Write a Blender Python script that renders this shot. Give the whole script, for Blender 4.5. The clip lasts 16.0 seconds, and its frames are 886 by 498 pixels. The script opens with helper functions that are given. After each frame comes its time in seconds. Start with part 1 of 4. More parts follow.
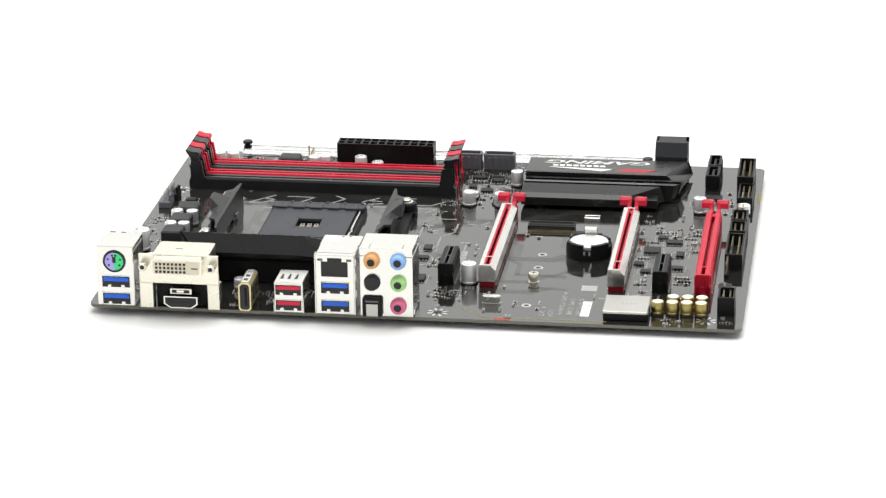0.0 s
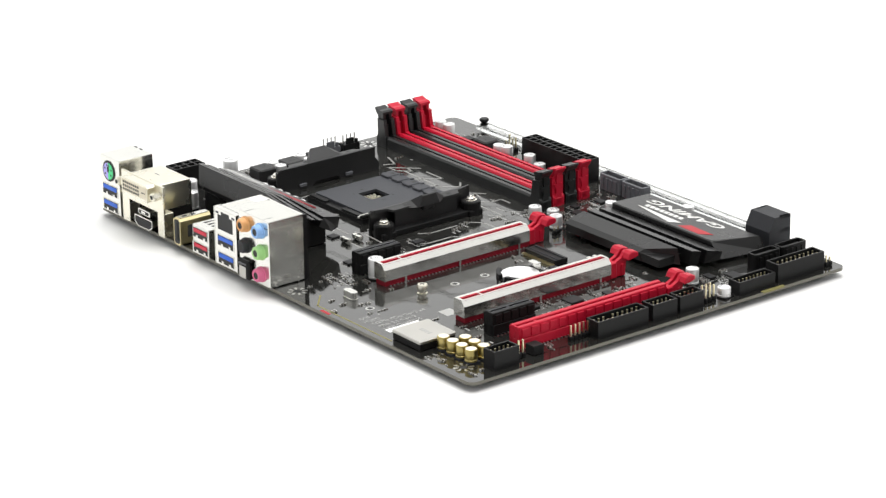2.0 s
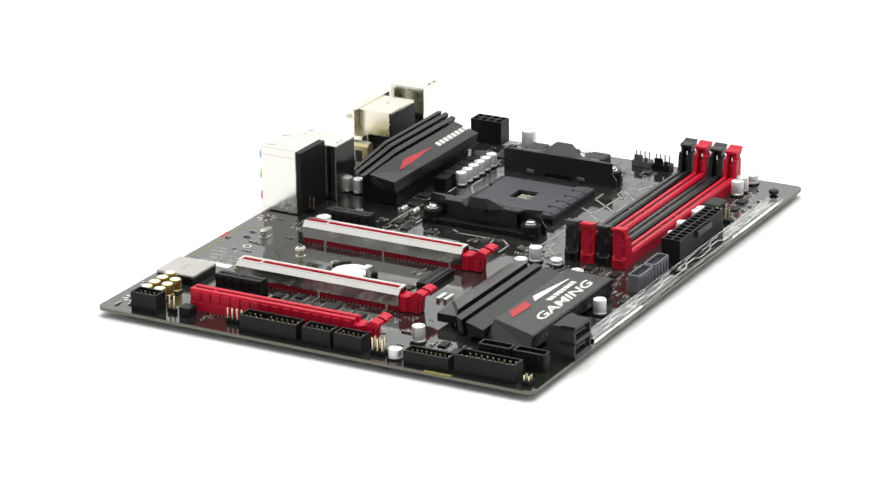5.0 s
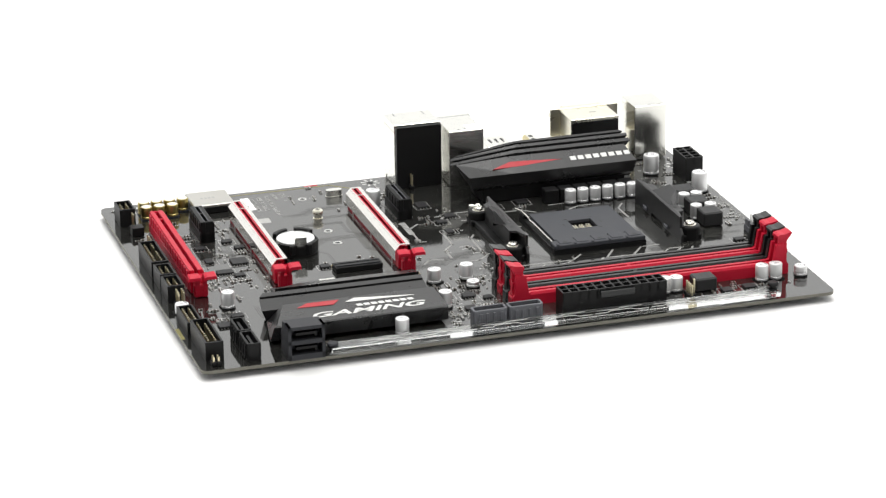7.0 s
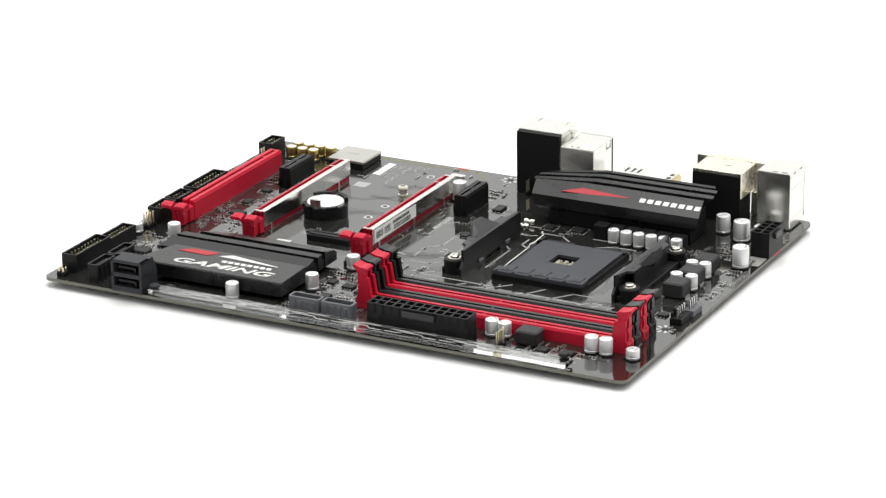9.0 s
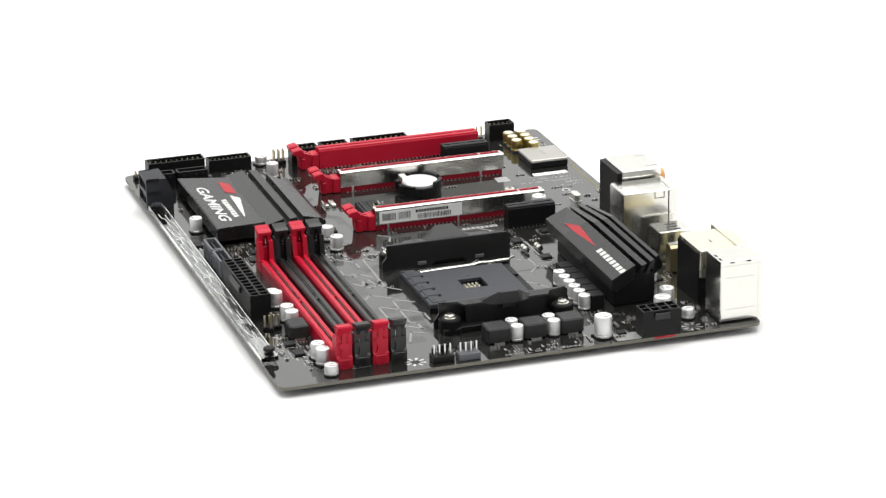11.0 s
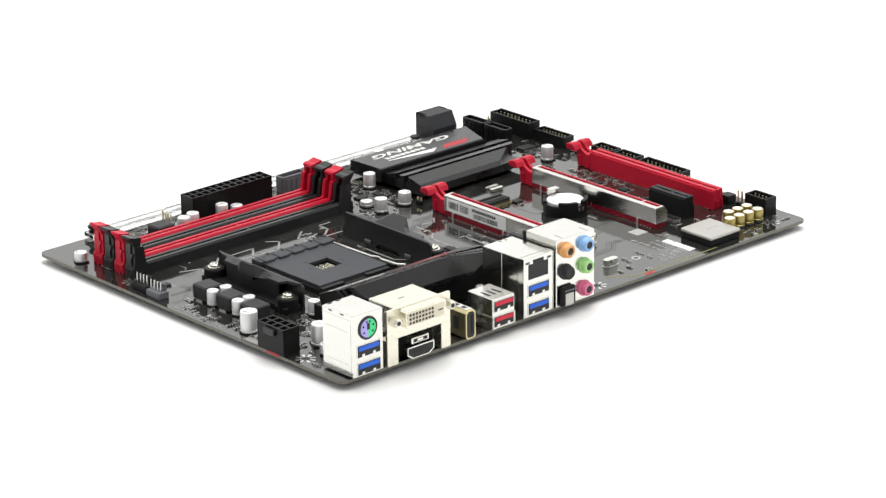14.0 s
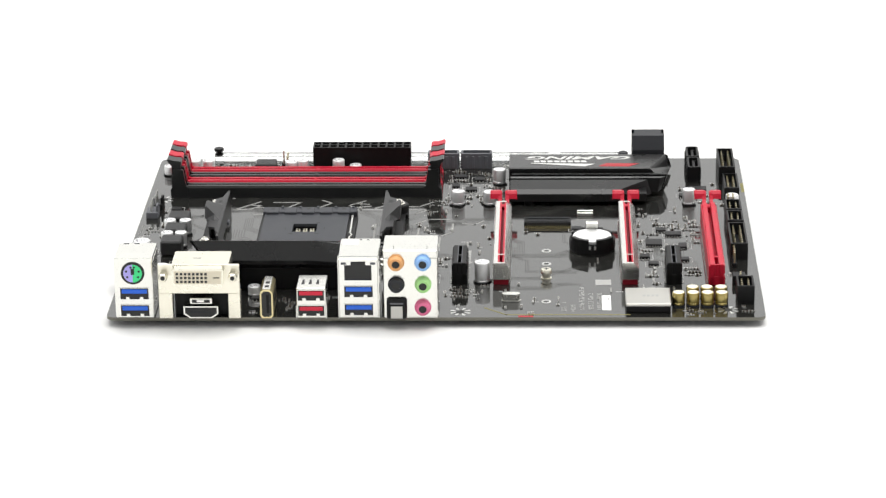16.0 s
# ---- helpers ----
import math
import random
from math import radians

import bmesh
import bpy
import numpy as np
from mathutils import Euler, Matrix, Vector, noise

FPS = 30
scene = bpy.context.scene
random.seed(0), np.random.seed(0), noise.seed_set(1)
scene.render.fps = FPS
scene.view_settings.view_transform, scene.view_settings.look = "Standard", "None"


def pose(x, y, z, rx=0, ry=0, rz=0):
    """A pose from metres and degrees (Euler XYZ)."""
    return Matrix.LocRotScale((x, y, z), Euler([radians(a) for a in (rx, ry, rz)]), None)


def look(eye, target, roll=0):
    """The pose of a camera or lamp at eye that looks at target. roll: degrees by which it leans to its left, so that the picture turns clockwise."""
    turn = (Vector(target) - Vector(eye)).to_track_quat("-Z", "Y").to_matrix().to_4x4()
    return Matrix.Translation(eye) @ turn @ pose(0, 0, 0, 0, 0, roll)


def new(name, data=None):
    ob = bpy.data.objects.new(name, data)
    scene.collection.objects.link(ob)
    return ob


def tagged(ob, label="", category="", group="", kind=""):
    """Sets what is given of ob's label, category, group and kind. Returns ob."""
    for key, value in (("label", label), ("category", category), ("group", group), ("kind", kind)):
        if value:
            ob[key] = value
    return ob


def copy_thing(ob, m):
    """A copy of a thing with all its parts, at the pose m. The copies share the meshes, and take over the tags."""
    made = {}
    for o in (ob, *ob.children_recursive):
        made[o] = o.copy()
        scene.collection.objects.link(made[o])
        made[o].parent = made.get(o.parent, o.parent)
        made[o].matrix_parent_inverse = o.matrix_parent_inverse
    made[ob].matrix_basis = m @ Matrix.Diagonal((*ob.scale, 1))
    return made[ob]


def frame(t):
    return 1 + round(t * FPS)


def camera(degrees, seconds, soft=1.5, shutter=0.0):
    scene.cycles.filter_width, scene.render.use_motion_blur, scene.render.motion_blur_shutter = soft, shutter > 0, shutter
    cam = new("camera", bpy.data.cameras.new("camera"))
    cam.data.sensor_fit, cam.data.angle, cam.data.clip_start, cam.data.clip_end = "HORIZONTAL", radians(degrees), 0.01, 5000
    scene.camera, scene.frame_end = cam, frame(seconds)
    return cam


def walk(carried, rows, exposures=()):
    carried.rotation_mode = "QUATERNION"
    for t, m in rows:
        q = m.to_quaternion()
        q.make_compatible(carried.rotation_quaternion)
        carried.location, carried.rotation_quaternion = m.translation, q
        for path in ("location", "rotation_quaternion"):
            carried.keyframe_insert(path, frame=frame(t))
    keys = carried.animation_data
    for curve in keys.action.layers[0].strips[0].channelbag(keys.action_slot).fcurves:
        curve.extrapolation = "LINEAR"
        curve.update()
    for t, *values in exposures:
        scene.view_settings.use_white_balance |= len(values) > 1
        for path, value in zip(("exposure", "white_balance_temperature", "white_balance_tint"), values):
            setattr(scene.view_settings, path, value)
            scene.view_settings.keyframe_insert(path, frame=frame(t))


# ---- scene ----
# Turntable shot of a motherboard in a white light tent.
LIFT = 0.0050          # top face of the board above the white table
AXIS = (154.3, 103.4)  # turntable axis in board millimetres
cam = camera(15.81, 16.0, soft=1.36)
EYE = (0.0, -1.4862, 0.5440 + LIFT)
walk(cam, [(t, look(EYE, (EYE[0] - 0.0006, EYE[1] + math.cos(radians(20.25)) * 1.5, EYE[2] - math.sin(radians(20.25)) * 1.5), -0.77))
           for t in (0.0, 16.0)], exposures=[(0.0, 0.0), (16.0, 0.0)])

# ---- light: white tent all round, one large softbox overhead ----
world = bpy.data.worlds.new("white_tent")
scene.world = world
world.use_nodes = True
# the tent is brightest behind the table and dimmest low on its open side, where the camera stands
wn = world.node_tree
coord = wn.nodes.new("ShaderNodeTexCoord")
split = wn.nodes.new("ShaderNodeSeparateXYZ")
ramp = wn.nodes.new("ShaderNodeMapRange")
ramp.interpolation_type = "SMOOTHSTEP"
ramp.inputs["From Min"].default_value, ramp.inputs["From Max"].default_value = -1.0, 1.0
ramp.inputs["To Min"].default_value, ramp.inputs["To Max"].default_value = 0.46, 1.25
wn.links.new(coord.outputs["Generated"], split.inputs[0])
rise = wn.nodes.new("ShaderNodeMath")
rise.operation = "MULTIPLY_ADD"
rise.inputs[1].default_value = 0.5
wn.links.new(split.outputs["Z"], rise.inputs[0])
wn.links.new(split.outputs["Y"], rise.inputs[2])
wn.links.new(rise.outputs[0], ramp.inputs["Value"])
wn.links.new(ramp.outputs["Result"], wn.nodes["Background"].inputs[1])
wn.nodes["Background"].inputs[0].default_value = (1.0, 1.0, 0.985, 1)
soft = bpy.data.lights.new("softbox", "AREA")
soft.shape, soft.size, soft.size_y, soft.energy = "RECTANGLE", 1.6, 1.2, 25
soft.color = (1.0, 0.99, 0.97)
box_lamp = new("softbox", soft)
box_lamp.matrix_world = look((0.1, 0.05, 1.55), (0, 0.0, 0))


# ---- materials ----
def material(name, base, rough=0.5, metal=0.0, spec=0.5, var=0.12, scale=60.0, bump=0.0, bump_scale=900.0, coat=0.0, per_object=0.0, ior=1.45):
    m = bpy.data.materials.new(name)
    m.use_nodes = True
    nt = m.node_tree
    b = nt.nodes["Principled BSDF"]
    b.inputs["Metallic"].default_value = metal
    b.inputs["IOR"].default_value = ior
    b.inputs["Specular IOR Level"].default_value = spec
    b.inputs["Coat Weight"].default_value = coat
    tc = nt.nodes.new("ShaderNodeTexCoord")
    big = nt.nodes.new("ShaderNodeTexNoise")
    big.inputs["Scale"].default_value, big.inputs["Detail"].default_value = scale, 6
    nt.links.new(tc.outputs["Object"], big.inputs["Vector"])
    fine = nt.nodes.new("ShaderNodeTexNoise")
    fine.inputs["Scale"].default_value, fine.inputs["Detail"].default_value = bump_scale, 3
    nt.links.new(tc.outputs["Object"], fine.inputs["Vector"])
    mix = nt.nodes.new("ShaderNodeMix")
    mix.data_type = "RGBA"
    lo = [c * (1 - var) for c in base]
    hi = [min(1, c * (1 + var)) for c in base]
    mix.inputs["A"].default_value, mix.inputs["B"].default_value = (*lo, 1), (*hi, 1)
    nt.links.new(big.outputs["Fac"], mix.inputs["Factor"])
    colour = mix.outputs["Result"]
    if per_object:
        info = nt.nodes.new("ShaderNodeObjectInfo")
        hsv = nt.nodes.new("ShaderNodeHueSaturation")
        mr = nt.nodes.new("ShaderNodeMapRange")
        mr.inputs["To Min"].default_value, mr.inputs["To Max"].default_value = 1 - per_object, 1 + per_object
        nt.links.new(info.outputs["Random"], mr.inputs["Value"])
        nt.links.new(mr.outputs["Result"], hsv.inputs["Value"])
        nt.links.new(colour, hsv.inputs["Color"])
        colour = hsv.outputs["Color"]
    nt.links.new(colour, b.inputs["Base Color"])
    rr = nt.nodes.new("ShaderNodeMapRange")
    rr.inputs["To Min"].default_value, rr.inputs["To Max"].default_value = rough * 0.8, min(1, rough * 1.2)
    nt.links.new(big.outputs["Fac"], rr.inputs["Value"])
    nt.links.new(rr.outputs["Result"], b.inputs["Roughness"])
    if bump:
        bp = nt.nodes.new("ShaderNodeBump")
        bp.inputs["Strength"].default_value, bp.inputs["Distance"].default_value = bump, 0.0002
        nt.links.new(fine.outputs["Fac"], bp.inputs["Height"])
        nt.links.new(bp.outputs["Normal"], b.inputs["Normal"])
    return m


PCB = material("solder_mask", (0.015, 0.015, 0.0138), 0.06, spec=0.55, ior=2.0, var=0.25, scale=25, bump=0.06, bump_scale=500)
PCB_EDGE = material("board_edge", (0.14, 0.135, 0.11), 0.5, var=0.2, scale=200)
RED = material("red_plastic", (0.46, 0.007, 0.028), 0.4, spec=0.3, bump=0.05)
DARKRED = material("dark_red_plastic", (0.22, 0.004, 0.015), 0.45, spec=0.3)
BLACK = material("black_plastic", (0.008, 0.008, 0.0083), 0.42, spec=0.2, bump=0.08)
CHAR = material("charcoal_plastic", (0.028, 0.029, 0.033), 0.45, spec=0.22, bump=0.08)
GREY = material("grey_plastic", (0.11, 0.113, 0.125), 0.5, spec=0.35)
HEAT = material("black_anodised_aluminium", (0.007, 0.007, 0.0073), 0.28, spec=0.55, bump=0.15, bump_scale=2500)
STEEL = material("brushed_steel", (0.74, 0.73, 0.70), 0.21, metal=1.0, var=0.06, scale=90, bump=0.05)
TIN = material("tinned_shell", (0.76, 0.755, 0.715), 0.18, metal=1.0, var=0.05, scale=80)
NICKEL = material("warm_nickel", (0.80, 0.77, 0.66), 0.28, metal=1.0, var=0.06, scale=80)
GOLD = material("gold_plate", (0.70, 0.60, 0.34), 0.32, metal=1.0, var=0.1)
GOLDCAN = material("gold_sleeve", (0.42, 0.34, 0.13), 0.3, metal=1.0, var=0.1)
ALU = material("aluminium_can", (0.74, 0.74, 0.74), 0.48, metal=0.85, var=0.06, per_object=0.06)
CANTOP = material("can_top", (0.80, 0.80, 0.80), 0.5, metal=0.6, var=0.06)
SOLDER = material("solder", (0.70, 0.70, 0.68), 0.3, metal=1.0)
WHITE = material("white_print", (0.62, 0.62, 0.60), 0.6, var=0.1, scale=400)
SILK = material("grey_silkscreen", (0.36, 0.36, 0.35), 0.55, var=0.25, scale=300)
PAPER = material("white_paper_label", (0.84, 0.84, 0.83), 0.6, var=0.04)
INK = material("black_ink", (0.02, 0.02, 0.02), 0.6)
SLATE = material("slate_plastic", (0.010, 0.0105, 0.0108), 0.33, spec=0.5, bump=0.08)
GOLDTOP = material("pale_gold_top", (0.85, 0.81, 0.68), 0.45, metal=0.7)
LID = material("dull_steel_lid", (0.50, 0.49, 0.46), 0.42, metal=1.0, var=0.08, scale=120)
BRASS = material("dull_brass", (0.58, 0.51, 0.30), 0.35, metal=1.0, var=0.15)
SCREW = material("bright_nickel_screw", (0.80, 0.78, 0.72), 0.22, metal=1.0, var=0.2, scale=900)
TONGUE = material("bright_red_tongue", (0.60, 0.01, 0.04), 0.4)
BLUE = material("blue_plastic", (0.015, 0.12, 0.66), 0.4)
IVORY = material("ivory_plastic", (0.72, 0.66, 0.52), 0.5, var=0.05)
CHIP = material("chip_epoxy", (0.014, 0.014, 0.015), 0.5, spec=0.35, var=0.2, per_object=0.2)
CERAMIC = material("tan_ceramic", (0.055, 0.045, 0.036), 0.5, var=0.5, per_object=0.2)
MINT = material("green_plastic", (0.05, 0.70, 0.25), 0.4)
VIOLET = material("violet_plastic", (0.42, 0.38, 0.82), 0.4)
YELLOW = material("yellow_print", (0.20, 0.18, 0.06), 0.6)
REDPRINT = material("red_print", (0.36, 0.012, 0.02), 0.5)
ORANGE_J = material("orange_jack", (0.68, 0.34, 0.13), 0.45)
BLUE_J = material("pale_blue_jack", (0.24, 0.43, 0.76), 0.45)
LIME_J = material("lime_jack", (0.36, 0.66, 0.24), 0.45)
PINK_J = material("pink_jack", (0.66, 0.14, 0.27), 0.45)
ROUTE = material("masked_copper", (0.040, 0.040, 0.036), 0.22, spec=0.5, var=0.25, scale=40)
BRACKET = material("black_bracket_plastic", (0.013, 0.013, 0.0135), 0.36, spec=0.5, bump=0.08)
# same black plastic, with the light on its upward faces put into the colour
BRACKET_LIT = material("black_bracket_plastic_lit_top", (0.030, 0.030, 0.031), 0.45, spec=0.35, bump=0.1)
MOULD = material("moulded_ferrite", (0.022, 0.022, 0.0225), 0.5, spec=0.4, bump=0.2, bump_scale=1500)
PINGOLD = material("pale_gold_pin", (0.78, 0.70, 0.48), 0.3, metal=1.0, var=0.1)
CANMARK = material("can_marking", (0.30, 0.30, 0.31), 0.5)
PLATE = material("slate_grey_plate", (0.046, 0.048, 0.055), 0.5, spec=0.25, bump=0.1)
TRACE = material("dull_trace", (0.25, 0.25, 0.24), 0.5, var=0.3, scale=300)
TABLE = material("white_acrylic_table", (0.76, 0.76, 0.755), 0.6, spec=0.2, var=0.01, scale=4)


def clear_material(name, tint):
    m = bpy.data.materials.new(name)
    m.use_nodes = True
    b = m.node_tree.nodes["Principled BSDF"]
    b.inputs["Base Color"].default_value = (*tint, 1)
    b.inputs["Transmission Weight"].default_value = 1.0
    b.inputs["Roughness"].default_value = 0.06
    b.inputs["IOR"].default_value = 1.45
    return m


ACRYLIC = clear_material("clear_acrylic", (0.95, 0.97, 0.96))


# ---- mesh tools; all lengths in board millimetres ----
class Shape:
    def __init__(self):
        self.v, self.f, self.mi = [], [], []

    def add(self, verts, faces, mi=0):
        n = len(self.v)
        self.v += [tuple(p) for p in verts]
        self.f += [tuple(i + n for i in f) for f in faces]
        self.mi += [mi] * len(faces)
        return self

    def box(self, x0, y0, z0, x1, y1, z1, mi=0, bev=0.0):
        x0, x1 = min(x0, x1), max(x0, x1)
        y0, y1 = min(y0, y1), max(y0, y1)
        z0, z1 = min(z0, z1), max(z0, z1)
        if bev <= 0:
            return self.add([(x, y, z) for z in (z0, z1) for x, y in ((x0, y0), (x1, y0), (x1, y1), (x0, y1))],
                            [(3, 2, 1, 0), (4, 5, 6, 7), (0, 1, 5, 4), (1, 2, 6, 5), (2, 3, 7, 6), (3, 0, 4, 7)], mi)
        b = min(bev, (x1 - x0) * 0.45, (y1 - y0) * 0.45, (z1 - z0) * 0.45)
        rings = []
        for z, d in ((z0, b), (z0 + b, 0), (z1 - b, 0), (z1, b)):
            c = b
            rings.append([(x0 + d + (c if not d else 0), y0 + d, z), (x1 - d - (c if not d else 0), y0 + d, z),
                          (x1 - d, y0 + d + (c if not d else 0), z), (x1 - d, y1 - d - (c if not d else 0), z),
                          (x1 - d - (c if not d else 0), y1 - d, z), (x0 + d + (c if not d else 0), y1 - d, z),
                          (x0 + d, y1 - d - (c if not d else 0), z), (x0 + d, y0 + d + (c if not d else 0), z)])
        return self.loft(rings, mi)

    def loft(self, rings, mi=0, caps=True):
        n = len(rings[0])
        verts = [p for r in rings for p in r]
        faces = []
        for k in range(len(rings) - 1):
            for i in range(n):
                j = (i + 1) % n
                faces.append((k * n + i, k * n + j, (k + 1) * n + j, (k + 1) * n + i))
        if caps:
            faces.append(tuple(reversed(range(n))))
            faces.append(tuple((len(rings) - 1) * n + i for i in range(n)))
        return self.add(verts, faces, mi)

    def prism(self, poly, axis, a0, a1, mi=0):
        """A polygon of two coordinates, drawn out along an axis."""
        def at(p, a):
            return {"x": (a, p[0], p[1]), "y": (p[0], a, p[1]), "z": (p[0], p[1], a)}[axis]
        return self.loft([[at(p, a0) for p in poly], [at(p, a1) for p in poly]], mi)

    def lathe(self, x, y, z, profile, seg=20, axis="z", mi=0):
        rings = []
        for r, h in profile:
            ring = []
            for k in range(seg):
                a = 2 * math.pi * k / seg
                c, s = r * math.cos(a), r * math.sin(a)
                ring.append({"z": (x + c, y + s, z + h), "y": (x + c, y + h, z + s), "x": (x + h, y + c, z + s)}[axis])
            rings.append(ring)
        return self.loft(rings, mi)

    def rod(self, pts, r, seg=8, mi=0):
        """A round wire along points."""
        rings = []
        for i, p in enumerate(pts):
            a, b = Vector(pts[max(0, i - 1)]), Vector(pts[min(len(pts) - 1, i + 1)])
            d = (b - a).normalized()
            u = d.cross(Vector((0, 0, 1)))
            u = u.normalized() if u.length > 0.01 else Vector((1, 0, 0))
            w = d.cross(u)
            rings.append([tuple(Vector(p) + u * r * math.cos(2 * math.pi * k / seg) + w * r * math.sin(2 * math.pi * k / seg)) for k in range(seg)])
        return self.loft(rings, mi)

    def strip(self, pts, width, z=0.0, thick=0.06, mi=0):
        """A flat printed line along points on the board."""
        for (xa, ya), (xb, yb) in zip(pts, pts[1:]):
            d = Vector((xb - xa, yb - ya)).normalized() * width / 2
            n = Vector((-d.y, d.x))
            q = [(xa - d.x + n.x, ya - d.y + n.y), (xa - d.x - n.x, ya - d.y - n.y), (xb + d.x - n.x, yb + d.y - n.y), (xb + d.x + n.x, yb + d.y + n.y)]
            self.prism(q, "z", z, z + thick, mi)
        return self


def mesh_of(shape, mats, smooth=False):
    me = bpy.data.meshes.new("shape")
    me.from_pydata([(x * 0.001, y * 0.001, z * 0.001) for x, y, z in shape.v], [], shape.f)
    for m in (mats if isinstance(mats, (list, tuple)) else [mats]):
        me.materials.append(m)
    me.polygons.foreach_set("material_index", shape.mi)
    bm = bmesh.new()
    bm.from_mesh(me)
    bmesh.ops.recalc_face_normals(bm, faces=bm.faces[:])
    bm.to_mesh(me)
    bm.free()
    if smooth:
        me.polygons.foreach_set("use_smooth", [len(p.vertices) == 4 for p in me.polygons])
        me.set_sharp_from_angle(angle=radians(40))
    return me


def where(x, y, z=0.0, rz=0.0):
    """Pose of a component standing on the board at x, y."""
    return pose((x - AXIS[0]) / 1000, (y - AXIS[1]) / 1000, LIFT + z / 1000, 0, 0, rz)


def part(name, shape, mats, parent, label="", at=None, smooth=False, kind=""):
    ob = new(name, mesh_of(shape, mats, smooth))
    ob.parent = parent
    if at is not None:
        ob.matrix_basis = at
    return tagged(ob, label, kind=kind)


HERE = where(0, 0)
TAKEN = []
CHIP_RECTS = []
PIN_MESH = {}


def pin(parent, x, y, z0, z1, r, mat):
    """One square pin; all alike share a mesh."""
    key = (round(z1 - z0, 2), r, mat.name)
    if key not in PIN_MESH:
        PIN_MESH[key] = mesh_of(Shape().box(-r, -r, 0, r, r, z1 - z0), mat)
    ob = new("pin", PIN_MESH[key])
    ob.parent = parent
    ob.matrix_basis = Matrix.Translation((x / 1000, y / 1000, z0 / 1000))
    return ob


def keep(x0, y0, x1, y1):
    TAKEN.append((min(x0, x1), min(y0, y1), max(x0, x1), max(y0, y1)))


# ---- setting ----
ground = new("ground", mesh_of(Shape().box(-30000, -30000, -20, 30000, 30000, 0), TABLE))
tagged(ground, "seamless white table top of the light tent", "table top", kind="structure")

board = new("motherboard")
tagged(board, "black and red computer motherboard lying flat on white", "motherboard")


# ---- bare board ----
def bare_board():
    x0, x1, y0, y1, r = -0.6, 307.0, -0.2, 230.8, 4.0
    poly = []
    for cx, cy, a0 in ((x1 - r, y1 - r, 0), (x0 + r, y1 - r, 90), (x0 + r, y0 + r, 180), (x1 - r, y0 + r, 270)):
        for k in range(7):
            a = radians(a0 + 15 * k)
            poly.append((cx + r * math.cos(a), cy + r * math.sin(a)))
    s = Shape().prism(poly, "z", -1.6, 0)
    n = len(poly)
    s.mi = [1] * n + [0, 0]
    part("circuit_board", s, [PCB, PCB_EDGE], board, "thin black circuit board with rounded corners", HERE)
    tails = Shape()
    for x0, y0, nx, ny, px, py in ((24, 171.9, 40, 4, 3.0, 8.5), (183, 46, 2, 28, 2.0, 3.0), (245, 46, 2, 28, 2.0, 3.0), (286, 46, 2, 28, 2.0, 3.0),
                                   (84.5, 214.7, 12, 2, 4.2, 4.2), (9, 43, 2, 4, 4.2, 4.2), (289, 80, 2, 12, 2.5, 2.5), (10, 12, 58, 2, 2.5, 9), (289, 192, 2, 11, 2.5, 2.5)):
        for i in range(nx):
            for j in range(ny):
                tails.lathe(x0 + i * px, y0 + j * py, -1.6, [(0.8, 0), (0.45, -0.9), (0.3, -2.8)], 6)
    part("solder_tails", tails, SOLDER, board, "", HERE, kind="stuff")


def mounting_hole(x, y):
    s = Shape()
    for k in range(8):
        a = 2 * math.pi * (k + 0.5) / 8
        c, d = math.cos(a), math.sin(a)
        q = [(2.2 * c - 0.3 * d, 2.2 * d + 0.3 * c), (2.2 * c + 0.3 * d, 2.2 * d - 0.3 * c), (4.6 * c + 0.8 * d, 4.6 * d - 0.8 * c),
             (5.1 * c, 5.1 * d), (4.6 * c - 0.8 * d, 4.6 * d + 0.8 * c)]
        s.prism(q, "z", 0.01, 0.12)
    ob = part("mounting_hole", s, SOLDER, board, "screw hole with a ring of tinned pads", where(x, y))
    part("hole", Shape().lathe(0, 0, 0.01, [(1.9, 0), (1.9, 0.06)], 20), INK, ob)
    keep(x - 5, y - 5, x + 5, y + 5)


def standoff_hole(x, y):
    s = Shape().lathe(0, 0, 0, [(2.3, 0.0), (2.3, 0.12), (1.35, 0.12), (1.35, 0.02)], 20)
    ob = part("card_screw_hole", s, SOLDER, board, "", where(x, y), True)
    part("hole", Shape().lathe(0, 0, 0.03, [(1.3, 0), (1.3, 0.04)], 16), INK, ob)
    keep(x - 3, y - 3, x + 3, y + 3)


